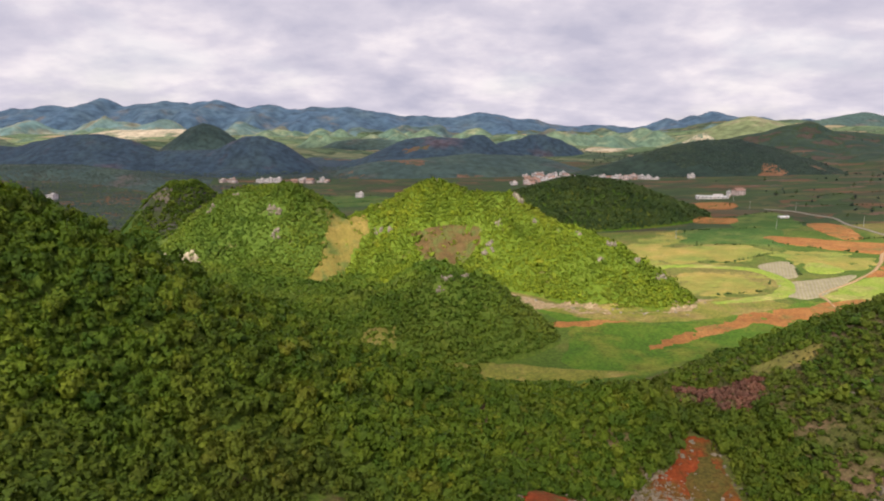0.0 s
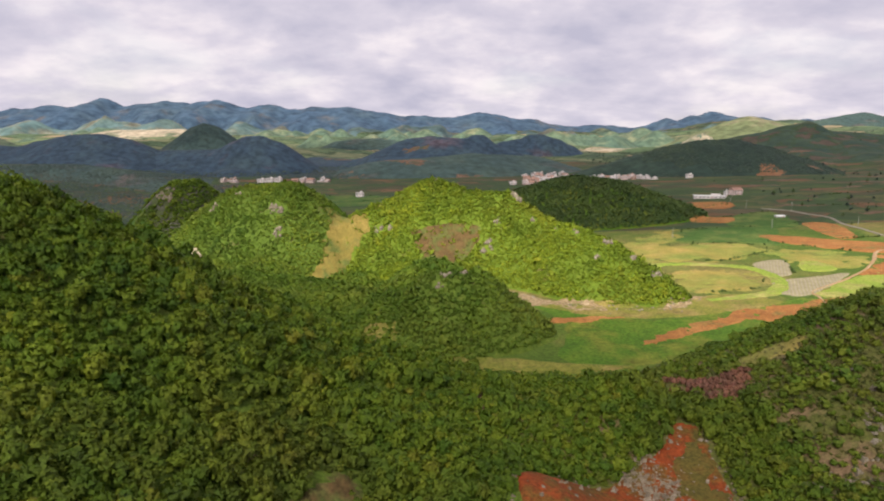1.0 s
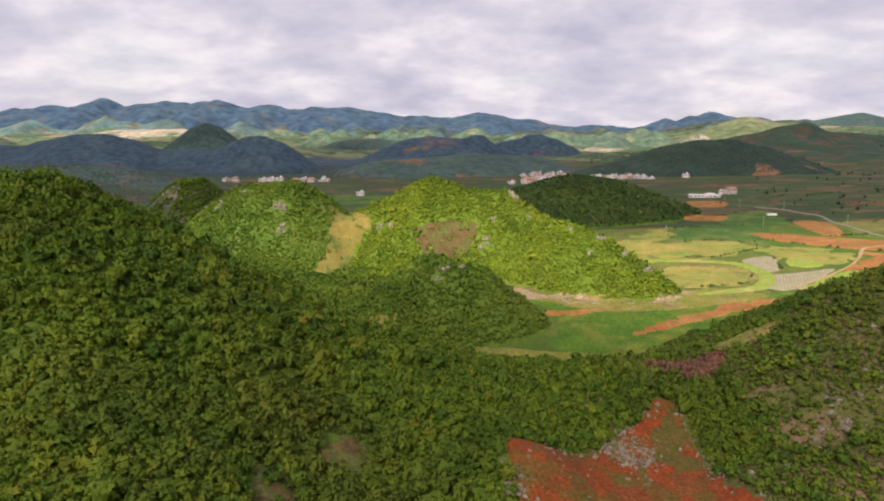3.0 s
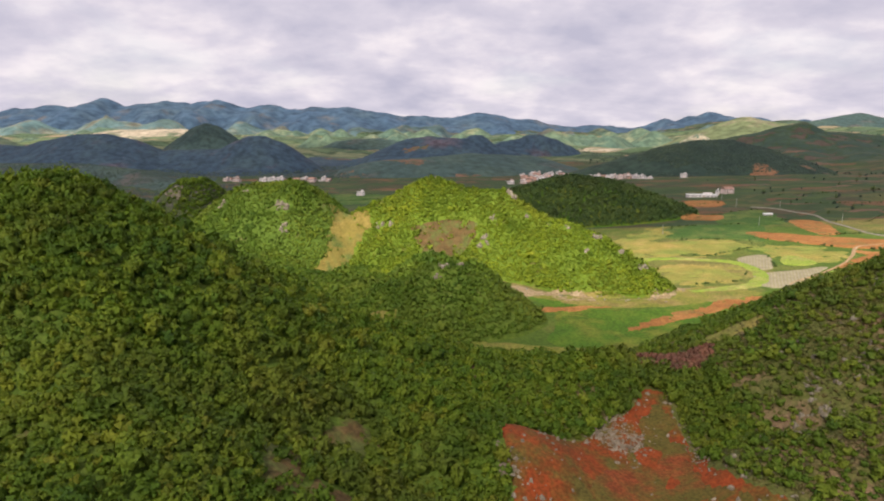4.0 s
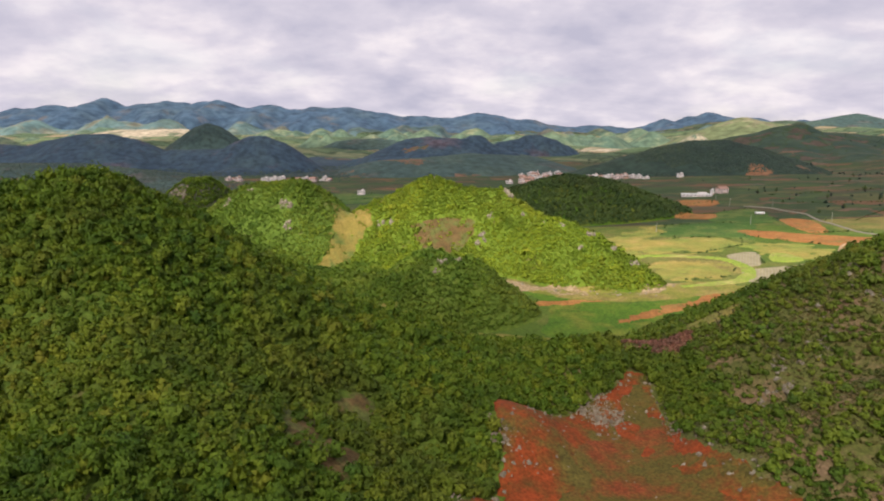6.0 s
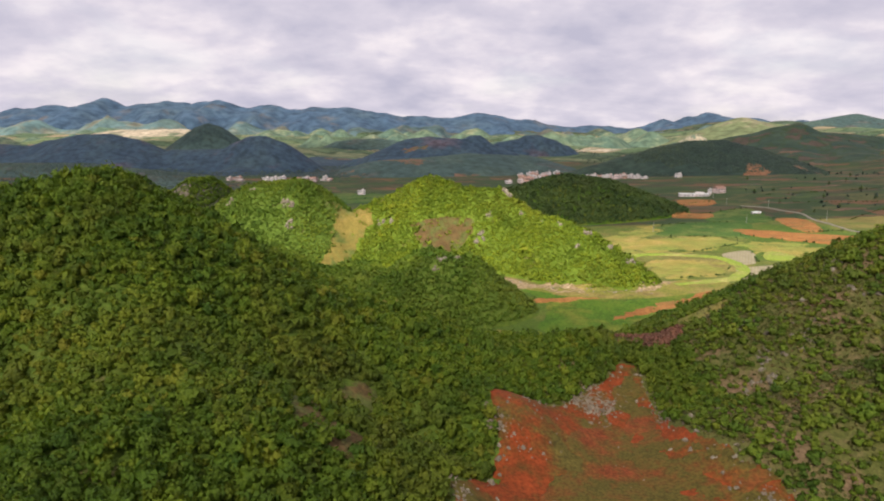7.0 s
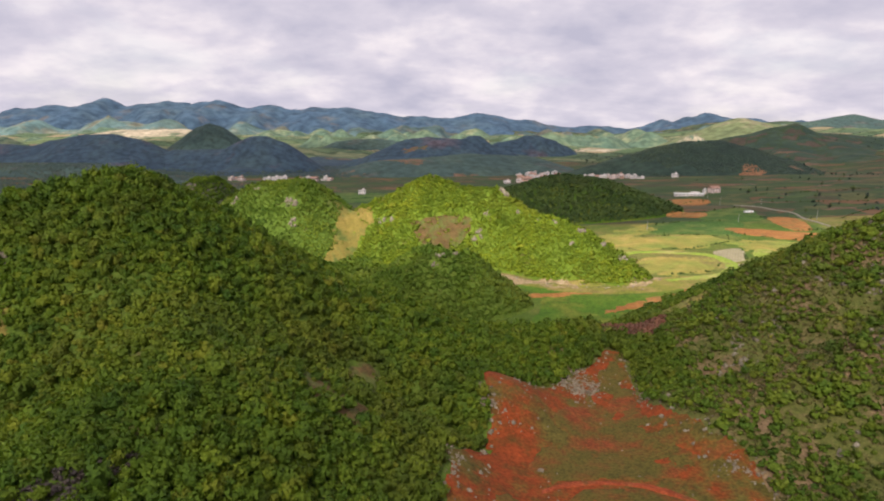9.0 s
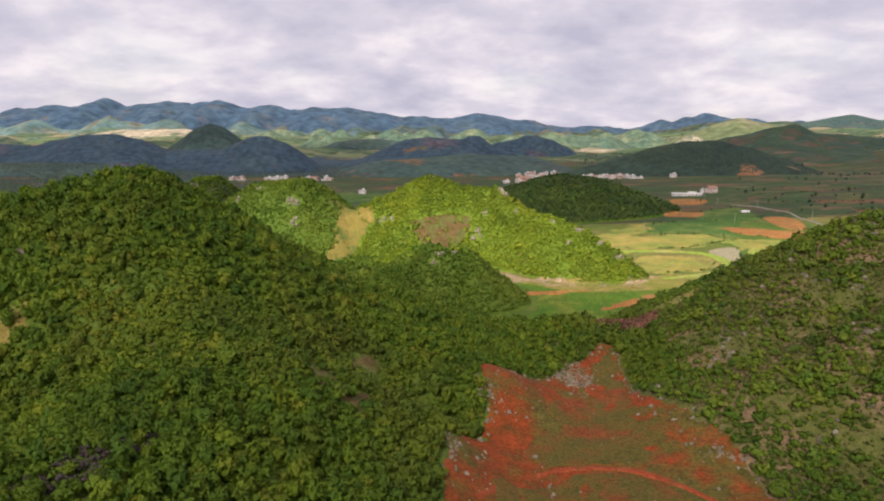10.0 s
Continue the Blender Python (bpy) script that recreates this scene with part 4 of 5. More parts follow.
def build_clearing():
    xs, ys = np.arange(-12, 84, 0.8), np.arange(-40, 142, 0.8)
    X, Y = np.meshgrid(xs, ys, indexing="ij")
    cl = clearing(X, Y)
    H = height(X, Y)
    soft = np.mean([height(X + a, Y + b) for a in (-7, 0, 7) for b in (-7, 0, 7)], axis=0)
    Z = np.maximum(H, np.where(cl > 3, soft, H)) + np.where(cl > 0.2, 0.22, -0.2) + 0.25 * fbm(X, Y, 5, 70)
    f = grid_faces(len(xs), len(ys))
    f = f[(cl.ravel()[f] > -0.6).any(1)]
    used = np.unique(f)
    remap = np.zeros(X.size, dtype=np.int64)
    remap[used] = np.arange(len(used))
    me = mesh_from("red_clearing", np.stack([X, Y, Z], -1).reshape(-1, 3)[used], remap[f], M_RED, True)
    tagged(new("red_clearing", me), "bare red earth clearing with sparse grass and stones", "clearing", kind="structure")
    rough_patch("grassy_floor", [(21, 67), (27, 78), (33, 90), (41, 102), (50, 114), (56, 127), (60.5, 126), (59, 110), (58, 97), (62, 83), (66, 70), (56, 66), (40, 66.5)], M_OLIVE, "olive brown grass in the middle of the clearing", "grass", 0.8, 9.0, 7.0)
    rough_patch("grassy_floor", [(6, 38), (14, 52), (24, 60), (34, 62), (44, 61.5), (54, 57), (66, 44), (62, 10), (6, 10)], M_OLIVE, "olive brown grass below the red track", "grass", 0.8, 7.0, 7.0)
    ribbon("red_track", [(10, 45, 0.6), (16, 53, 0.9), (23, 60, 1.0), (31, 64, 1.1), (42, 64, 1.0), (51, 61, 0.9), (60, 52, 0.9), (68, 40, 0.7)], M_REDPATH, "curving bare red earth track across the clearing", "track", 0.5, 0.4)


M_PALE = surface_mat("pale_limestone", (0.11, 0.085, 0.058), (0.185, 0.148, 0.108), (0.29, 0.240, 0.185), 0.6, 4.0, rough=0.9, bump=0.6, bdist=0.1)
M_OLIVE = surface_mat("olive_grass", (0.068, 0.058, 0.012), (0.092, 0.072, 0.015), (0.125, 0.062, 0.016), 0.2, 1.5, blotch=(0.18, 0.046, 0.015), s3=0.06, edge=(0.50, 0.64))
M_REDPATH = surface_mat("bare_red_earth", (0.19, 0.042, 0.015), (0.26, 0.054, 0.020), (0.31, 0.075, 0.034), 0.3, 1.6, blotch=(0.12, 0.07, 0.022), s3=0.12, edge=(0.54, 0.66))
build_clearing()


# ------------------------------------------------------------------ foliage
def crown_variant(rng, n, leaf, squash=0.85, lobes=4):
    """Leaf sprays on a crown of several lobes, about unit radius: triangles (n, 3, 3) and their corner normals."""
    qs, ns = [], []
    turn0 = rng.uniform(0, 6.28)
    for k in range(lobes):
        a0 = turn0 + k * 2.4
        d = 0.0 if k == 0 else rng.uniform(0.35, 0.62)
        mid = np.array([math.cos(a0) * d, math.sin(a0) * d, (0.28 if k == 0 else rng.uniform(-0.25, 0.3))])
        rad = 0.62 if k == 0 else rng.uniform(0.34, 0.56)
        m = max(3, n // lobes)
        v = rng.normal(size=(m, 3))
        v /= np.linalg.norm(v, axis=1)[:, None]
        v[:, 2] = np.where(v[:, 2] < -0.2, -v[:, 2], v[:, 2])
        p = mid + v * (rad * rng.uniform(0.75, 1.15, m))[:, None]
        nrm = v + rng.normal(scale=0.45, size=(m, 3))
        nrm /= np.linalg.norm(nrm, axis=1)[:, None]
        a = np.cross(nrm, rng.normal(size=(m, 3)))
        a /= np.linalg.norm(a, axis=1)[:, None]
        b = np.cross(nrm, a)
        s = leaf * rng.uniform(0.6, 1.25, m)[:, None]
        c = rng.uniform(0.5, 1.0, (m, 4, 1))
        q = np.stack([p - a * s * c[:, 0] - b * s * 0.5, p + a * s * c[:, 1] - b * s * 0.5 * c[:, 3], p + b * s * c[:, 2]], 1)
        out = q - mid
        out /= np.linalg.norm(out, axis=2)[:, :, None] + 1e-9
        qs.append(q)
        whole = q / (np.linalg.norm(q, axis=2)[:, :, None] + 1e-9)
        ns.append(out * 0.55 + whole * 0.35 + nrm[:, None, :] * 0.35 + np.array([0, 0, 0.12]))
    return np.concatenate(qs) * np.array([1, 1, squash]), np.concatenate(ns)


def core_quads(rng, squash=0.85):
    """The dense inside of a crown: a rough six-sided lump, with its corner normals."""
    c = np.array([[x, y, z] for x in (-1, 1) for y in (-1, 1) for z in (-1, 1)], dtype=float)
    c = c / math.sqrt(3) * 0.66 * rng.uniform(0.8, 1.1, (8, 1)) * np.array([1, 1, squash])
    f = [[0, 1, 3], [0, 3, 2], [4, 6, 7], [4, 7, 5], [0, 4, 5], [0, 5, 1], [2, 3, 7], [2, 7, 6], [1, 5, 7], [1, 7, 3]]
    q = c[np.array(f)]
    return q, q / np.linalg.norm(q, axis=2)[:, :, None]


def whole_crown(rng, n, leaf, squash, lobes=4):
    (a, an), (b, bn) = core_quads(rng, squash), crown_variant(rng, n, leaf, squash, lobes)
    return np.concatenate([a, b]), np.concatenate([an, bn])


def soft_normals(me, out):
    """Crowns shade as rounded masses: corner normals between the spray's own and the crown's."""
    n = out / (np.linalg.norm(out, axis=1)[:, None] + 1e-9)
    me.polygons.foreach_set("use_smooth", np.ones(len(me.polygons), dtype=bool))
    me.normals_split_custom_set_from_vertices(n)


def crown_tones(me, tone, hue, per):
    """Every crown carries its own tone and hue; per: corners in each crown."""
    a = me.attributes.new("crown", "FLOAT_VECTOR", "POINT")
    v = np.zeros((len(me.vertices), 3), dtype=np.float32)
    v[:, 0], v[:, 1] = np.repeat(tone, per), np.repeat(hue, per)
    a.data.foreach_set("vector", v.ravel())


def thicket(name, xyr, mat, label, seed, leaves, leaf, lift=0.55, tall=1.0, category="shrubs", even=0.0, lobes=0, drift=0.45, vary=0.75):
    """One mesh of many shrubs at xyr: x, y, crown radius."""
    rng = np.random.default_rng(seed)
    variants = []
    for _ in range(10):
        sq = rng.uniform(0.75, 1.05)
        variants.append(whole_crown(rng, leaves, leaf, sq, lobes or (4 if leaves > 12 else 2)))
    x, y, r = xyr[:, 0], xyr[:, 1], xyr[:, 2]
    z = height(x, y)
    which = rng.integers(0, 10, len(x))
    turn = rng.uniform(0, 2 * math.pi, len(x))
    stretch = rng.uniform(0.85, 1.3, len(x)) * tall
    tone = np.clip(0.5 + vary * rng.uniform(-0.5, 0.5, len(x)) + drift * fbm(x, y, 18 + 14 * (drift > 0.5), seed + 40, 3), 0, 1)
    hue = np.clip(rng.uniform(0, 1, len(x)) + 0.30 * fbm(x, y, 24, seed + 50, 3), 0, 1)
    out, nout, order, per = [], [], [], 0
    for k in range(10):
        sel = np.where(which == k)[0]
        if not len(sel):
            continue
        q, nq = variants[k]
        nq = nq.reshape(-1, 3)
        order.append(sel)
        per = len(nq)
        cs, sn = np.cos(turn[sel])[:, None], np.sin(turn[sel])[:, None]
        nout.append(np.stack([nq[None, :, 0] * cs - nq[None, :, 1] * sn, nq[None, :, 0] * sn + nq[None, :, 1] * cs, np.repeat(nq[None, :, 2], len(sel), 0)], -1).reshape(-1, 3))
        c, s = np.cos(turn[sel])[:, None, None], np.sin(turn[sel])[:, None, None]
        R = r[sel][:, None, None]
        qx = (q[None, :, :, 0] * c - q[None, :, :, 1] * s) * R + x[sel][:, None, None]
        qy = (q[None, :, :, 0] * s + q[None, :, :, 1] * c) * R + y[sel][:, None, None]
        qz = (q[None, :, :, 2] + lift) * R * stretch[sel][:, None, None] + z[sel][:, None, None]
        out.append(np.stack([qx, qy, qz], -1).reshape(-1, 3))
    V = np.concatenate(out)
    me = mesh_from(name, V, np.arange(len(V)).reshape(-1, 3), mat)
    order = np.concatenate(order)
    crown_tones(me, tone[order], hue[order], per)
    soft_normals(me, np.concatenate(nout) * (1 - even) + np.array([0, 0, even]))
    return tagged(new(name, me), label, category, kind="stuff")


def canopy(name, xyr, mat, label, seed, tall=1.0, category="wood"):
    """A closed wood seen from far off: one mesh of low rounded tree tops."""
    rng = np.random.default_rng(seed)
    n = len(xyr)
    r = xyr[:, 2]
    k = 5
    a = rng.uniform(0, 6.28, n)[:, None] + np.arange(k)[None] * 2 * math.pi / k
    wob = rng.uniform(0.75, 1.25, (n, k))
    h = r * rng.uniform(0.7, 1.3, n) * tall
    z = height(xyr[:, 0].copy(), xyr[:, 1].copy())
    tilt = rng.normal(0, 0.15, (n, 2)) * r[:, None]
    V = np.zeros((n, 2 * k + 1, 3))
    V[:, 0] = np.stack([xyr[:, 0] + tilt[:, 0], xyr[:, 1] + tilt[:, 1], z + h], 1)
    V[:, 1:k + 1] = np.stack([xyr[:, 0, None] + 0.68 * r[:, None] * np.cos(a) * wob, xyr[:, 1, None] + 0.68 * r[:, None] * np.sin(a) * wob, z[:, None] + 0.72 * h[:, None] * wob], -1)
    V[:, k + 1:] = np.stack([xyr[:, 0, None] + 1.12 * r[:, None] * np.cos(a + 0.5), xyr[:, 1, None] + 1.12 * r[:, None] * np.sin(a + 0.5), np.repeat((z - 0.35 * r)[:, None], k, 1)], -1)
    f = []
    for i in range(k):
        j = (i + 1) % k
        f += [(0, 1 + i, 1 + j), (1 + i, k + 1 + i, 1 + j), (1 + j, k + 1 + i, k + 1 + j)]
    F = (np.array(f)[None] + (2 * k + 1) * np.arange(n)[:, None, None]).reshape(-1, 3)
    me = mesh_from(name, V.reshape(-1, 3), F, mat, True)
    drift = fbm(xyr[:, 0], xyr[:, 1], 90, seed + 40, 4)
    crown_tones(me, np.clip(0.5 + rng.normal(0, 0.12, n) + 0.6 * drift, 0, 1), np.clip(0.5 + rng.normal(0, 0.15, n) + 0.5 * fbm(xyr[:, 0], xyr[:, 1], 140, seed + 60, 4), 0, 1), 2 * k + 1)
    return tagged(new(name, me), label, category, kind="stuff")


def scatter(x0, x1, y0, y1, gap, seed):
    rng = np.random.default_rng(seed)
    X, Y = np.meshgrid(np.arange(x0, x1, gap), np.arange(y0, y1, gap), indexing="ij")
    x = X.ravel() + rng.uniform(-0.52, 0.52, X.size) * gap
    y = Y.ravel() + rng.uniform(-0.52, 0.52, X.size) * gap
    return x, y, rng


def on_hill(keys, x, y, margin=0.4):
    """True where one of these hills is the top surface."""
    h = np.max([hill_height(k, x, y) for k in keys], axis=0)
    return (h > base(x, y) + margin) & (h >= height(x, y) - 0.01)


def xyr(x, y, r):
    return np.stack([x, y, r], 1)


def plant_near():
    x, y, rng = scatter(-215, 100, -75, 212, 1.45, 1)
    near_w = on_hill(["near_west"], x, y)
    ok = near_w | ((y > 95) & (y < 203 + 8 * fbm(x, y, 20, 64)) & (x < 100) & (base(x, y) > 3) & ~on_hill(["near_east"], x, y, 3))
    ok &= clearing(x, y) < -0.5
    ok &= (x > -0.72 * (y + 75) - 25) & ~inside(RED_BRUSH, x, y) & ~inside(YELLOW_SLOPE, x, y)
    gap = fbm(x, y, 16, 66) + 0.6 * fbm(x, y, 60, 67)
    thin = (gap > 0.72) & (rng.uniform(size=len(x)) < 0.45)          # small openings among the shrubs
    ok &= ~thin & ~((inside(GAP_A, x, y) | inside(GAP_B, x, y) | inside(GAP_C, x, y) | inside(GAP_D, x, y)) & (rng.uniform(size=len(x)) < 0.86))
    ok &= ~(inside(TWIGS, x + 5 * fbm(x, y, 5, 41), y) & (rng.uniform(size=len(x)) < 0.72))
    ok &= ~((y > 150 - 0.3 * x) & (x < -30) & (rng.uniform(size=len(x)) < 0.5))
    x, y = x[ok], y[ok]
    big = rng.uniform(size=len(x)) < 0.24 * (1 + 1.6 * fbm(x, y, 30, 79))
    r = np.clip(1.08 * np.exp(rng.normal(0, 0.26, len(x))), 0.7, 1.8) * (1 + 0.4 * fbm(x, y, 14, 77))
    thicket("hillside_shrubs", xyr(x, y, r)[~big], M_LEAF_NEAR, "dense green shrubs covering the near hillside", 21, 34, 0.40, lift=0.5, even=0.24, lobes=5)
    r = np.clip(1.60 * np.exp(rng.normal(0, 0.22, len(x))), 1.1, 2.5)
    thicket("hillside_bushes", xyr(x, y, r)[big], M_LEAF_NEAR, "taller round bushes rising from the near hillside scrub", 121, 80, 0.28, lift=0.6, tall=1.25, lobes=8, even=0.18)
    x, y, rng = scatter(-60, -36, 2, 26, 1.1, 78)
    ok = inside(TWIGS, x + 5 * fbm(x, y, 5, 41), y)
    x, y = x[ok], y[ok]
    thicket("dead_brush", xyr(x, y, rng.uniform(0.5, 1.0, len(x))), M_TWIG, "grey purple leafless brush among the green shrubs", 126, 34, 0.34, category="brush")
    x, y, rng = scatter(35, 260, 5, 205, 1.7, 2)
    ok = (on_hill(["near_east"], x, y) | ((x > 66) & (y < 75))) & (clearing(x, y) < -0.5) & ~inside(RED_BRUSH, x, y) & ~inside(YELLOW_SLOPE, x, y)
    dens = 0.50 + 0.8 * fbm(x, y, 26, 61) + 1.3 * fbm(x, y, 9, 62, 3) + 0.5 * step01(112, 145, y) + 0.5 * np.exp(-((clearing(x, y) + 9) / 9) ** 2)
    ok &= (rng.uniform(size=len(x)) < dens) & (x < 0.72 * (y + 75) + 25)
    x, y = x[ok], y[ok]
    r = np.clip(1.02 * np.exp(rng.normal(0, 0.36, len(x))), 0.5, 2.4)
    thicket("slope_shrubs", xyr(x, y, r), M_LEAF_SLOPE, "green shrubs growing over the rocky slope", 22, 40, 0.37, even=0.12, lobes=5)
    x, y, rng = scatter(35, 230, 5, 175, 0.95, 72)
    ok = (on_hill(["near_east"], x, y) | ((x > 64) & (y < 75))) & (clearing(x, y) < -0.3) & (x < 0.72 * (y + 75) + 15) & (rng.uniform(size=len(x)) < 0.62 + 0.8 * fbm(x, y, 11, 63))
    x, y = x[ok], y[ok]
    thicket("slope_grass", xyr(x, y, rng.uniform(0.3, 0.75, len(x))), M_TUFT, "low olive grass tufts and dry scrub between the stones", 122, 10, 0.7, lift=0.25, tall=0.7, category="grass")
    x, y, rng = scatter(50, 92, 130, 180, 1.4, 12)
    ok = inside(RED_BRUSH, x + 12 * fbm(x, y, 9, 44), y + 12 * fbm(x, y, 9, 45)) & (clearing(x, y) < -1)
    x, y = x[ok], y[ok]
    thicket("withered_brush", xyr(x, y, rng.uniform(0.7, 1.25, len(x))), M_LEAF_RED, "withered reddish brown brush on the saddle", 25, 50, 0.38, category="brush")


plant_near()


def plant_mid():
    x, y, rng = scatter(-285, 160, 225, 590, 1.7, 3)
    keys = ["central", "west_dome", "knob", "rock_knob"]
    ok = (on_hill(keys, x, y, 0.8) | ((x < 15) & (x > -190) & (y > 225) & (y < 460) & (height(x, y) > base(x, y) - 0.5))) & ~(inside(VALLEY_GRASS, x, y) & (rng.uniform(size=len(x)) < 0.5)) & ~(inside(BARE_GOLD, x + 9 * fbm(x, y, 9, 46), y) & (rng.uniform(size=len(x)) < 0.93)) & ~(inside(BRACKEN, x + 8 * fbm(x, y, 8, 47), y) & (rng.uniform(size=len(x)) < 0.88))
    for cx, cy, cr in CRAGS:
        ok &= np.hypot(x - cx, (y - cy) * 0.8) > cr * (0.75 + 0.5 * rng.uniform(size=len(x)))
    gap = fbm(x, y, 22, 68)
    ok &= ~((gap > 0.42) & (rng.uniform(size=len(x)) < 0.7))
    x, y = x[ok], y[ok]
    r = np.clip(1.12 * np.exp(rng.normal(0, 0.34, len(x))), 0.55, 2.8) * (1 + 0.5 * fbm(x, y, 20, 78))
    bright = on_hill(["central"], x, y, 0.0)
    knoll = on_hill(["rock_knob"], x, y, 0.0)
    bare = knoll & (fbm(x, y, 16, 39) > 0.12)                      # rock shows through on the knoll
    x, y, r, bright, knoll = x[~bare], y[~bare], r[~bare], bright[~bare], knoll[~bare]
    thicket("ridge_shrubs", xyr(x, y, r)[bright], M_LEAF_SUN, "yellow green shrubs covering the long ridge, coloured brighter as if sunlit", 23, 20, 0.5, drift=0.8, even=0.3, vary=0.4)
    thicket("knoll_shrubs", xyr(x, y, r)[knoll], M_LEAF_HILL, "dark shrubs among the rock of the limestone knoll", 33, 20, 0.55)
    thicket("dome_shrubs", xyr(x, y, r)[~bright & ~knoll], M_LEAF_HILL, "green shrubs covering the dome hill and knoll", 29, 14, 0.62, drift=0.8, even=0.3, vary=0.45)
    x, y, rng = scatter(-92, -44, 375, 465, 1.3, 73)
    ok = inside(BARE_GOLD, x + 9 * fbm(x, y, 9, 46), y) & (rng.uniform(size=len(x)) < 0.45 + 1.2 * fbm(x, y, 9, 74))
    x, y = x[ok], y[ok]
    thicket("slope_straw", xyr(x, y, rng.uniform(0.35, 0.9, len(x))), M_STRAW, "golden dry grass tufts on the bare slope", 123, 10, 0.7, lift=0.2, tall=0.6, category="grass")
    x, y, rng = scatter(-25, 30, 385, 435, 1.3, 75)
    ok = inside(BRACKEN, x + 8 * fbm(x, y, 8, 47), y) & (rng.uniform(size=len(x)) < 0.5 + 1.2 * fbm(x, y, 9, 76))
    x, y = x[ok], y[ok]
    thicket("bracken_fronds", xyr(x, y, rng.uniform(0.35, 0.9, len(x))), M_RUST, "rusty brown bracken fronds on the ridge", 124, 10, 0.7, lift=0.2, tall=0.6, category="bracken")
    x, y, rng = scatter(20, 330, 580, 800, 2.9, 4)
    ok = on_hill(["wooded"], x, y, 0.8)
    x, y = x[ok], y[ok]
    thicket("hill_wood", xyr(x, y, rng.uniform(1.4, 2.5, len(x))), M_LEAF_DARK, "dark green trees covering the low hill", 24, 12, 0.65, category="wood", even=0.5, vary=0.5, drift=0.8)
    # woods of the shaded valley, thinning out towards the fields
    x, y, rng = scatter(-1150, 520, 560, 1500, 6.4, 5)
    keep = fbm(x, y, 150, 81) + 0.9 * step01(-60, -330, x) + 0.5 * step01(1180, 1330, y) - 0.25 > rng.uniform(0, 0.35, len(x))
    keep &= (np.abs(x / (y + 1)) < 0.76) & ~((x > 125) & (x < 430) & (y > 1040) & (y < 1330)) & ~((x > -430) & (x < -190) & (y > 1070) & (y < 1200))
    keep &= ~((x > -330) & (x < -225) & (y > 470) & (y < 600)) & ~((x > -220) & (y < 930)) & ~((x > -215) & (x < -60) & (y < 1100))
    keep &= ~on_hill(["woods_west", "dome_west", "crag", "mid_rise"], x, y, 6.0)
    x, y = x[keep], y[keep]
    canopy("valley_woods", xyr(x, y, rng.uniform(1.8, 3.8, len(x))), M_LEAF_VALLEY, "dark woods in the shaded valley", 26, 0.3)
    # far woods on the dark hills
    x, y, rng = scatter(300, 900, 1150, 1420, 5.6, 6)
    keys = ["east_wood"]
    ok = on_hill(keys, x, y, 1.0) & (fbm(x, y, 120, 83) < 0.45) & ~((x > 125) & (x < 400) & (y < 1320))
    x, y = x[ok], y[ok]
    r = rng.uniform(2.0, 3.8, len(x))
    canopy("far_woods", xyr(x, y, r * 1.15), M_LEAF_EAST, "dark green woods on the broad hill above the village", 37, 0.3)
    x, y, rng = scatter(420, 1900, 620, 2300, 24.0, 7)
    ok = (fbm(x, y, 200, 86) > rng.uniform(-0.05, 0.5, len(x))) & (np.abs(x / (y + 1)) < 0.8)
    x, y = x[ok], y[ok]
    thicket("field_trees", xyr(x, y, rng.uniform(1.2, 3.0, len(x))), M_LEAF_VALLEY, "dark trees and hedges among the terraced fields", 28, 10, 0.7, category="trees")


plant_mid()


def plant_hedges():
    """Rows of low bushes along the banks between the fields."""
    rng = np.random.default_rng(15)
    rows = [[(266, 500), (317, 444), (352, 424)], [(182, 497), (228, 501), (264, 482)], [(150, 445), (207, 438), (248, 462)], [(300, 569), (345, 592)], [(327, 502), (362, 500), (400, 470)],
            [(224, 572), (300, 570)], [(198, 512), (222, 570)], [(250, 615), (300, 640), (350, 664)], [(290, 705), (345, 745)], [(400, 560), (470, 620), (560, 640)], [(420, 700), (520, 680), (640, 720)],
            [(430, 780), (560, 800), (700, 820)], [(214, 387), (229, 393), (243, 431)], [(150, 352), (190, 361), (206, 384)], [(-150, 800), (-60, 860)], [(-210, 880), (-90, 905)]]
    xs, ys = [], []
    for row in rows:
        for (x0, y0), (x1, y1) in zip(row, row[1:]):
            n = int(math.hypot(x1 - x0, y1 - y0) / 1.6)
            t = rng.uniform(0, 1, n)
            keep = fbm(x0 + t * (x1 - x0), y0 + t * (y1 - y0), 14, 97) > -0.12
            xs.append((x0 + t * (x1 - x0) + rng.normal(0, 0.5, n))[keep])
            ys.append((y0 + t * (y1 - y0) + rng.normal(0, 0.5, n))[keep])
    x, y = np.concatenate(xs), np.concatenate(ys)
    thicket("field_hedges", xyr(x, y, np.exp(rng.normal(-0.35, 0.35, len(x)))), M_LEAF_DARK, "low dark bushes along the banks between fields", 31, 14, 0.55, category="hedges")


plant_hedges()


# ------------------------------------------------------------------ things: helpers
def at_ground(x, y):
    return float(height(np.array([float(x)]), np.array([float(y)]))[0])


def part(name, bm, material, parent, label=""):
    me = bpy.data.meshes.new(name)
    bm.to_mesh(me)
    bm.free()
    me.materials.append(material)
    ob = new(name, me)
    ob.parent = parent
    return tagged(ob, label)


def box_bm(w, d, h, x=0, y=0, z=0, bevel=0.0):
    bm = bmesh.new()
    bmesh.ops.create_cube(bm, size=1.0, matrix=Matrix.Translation((x, y, z + h / 2)) @ Matrix.Diagonal((w, d, h, 1)))
    if bevel:
        bmesh.ops.bevel(bm, geom=bm.edges[:], offset=bevel, segments=1, affect="EDGES")
    return bm


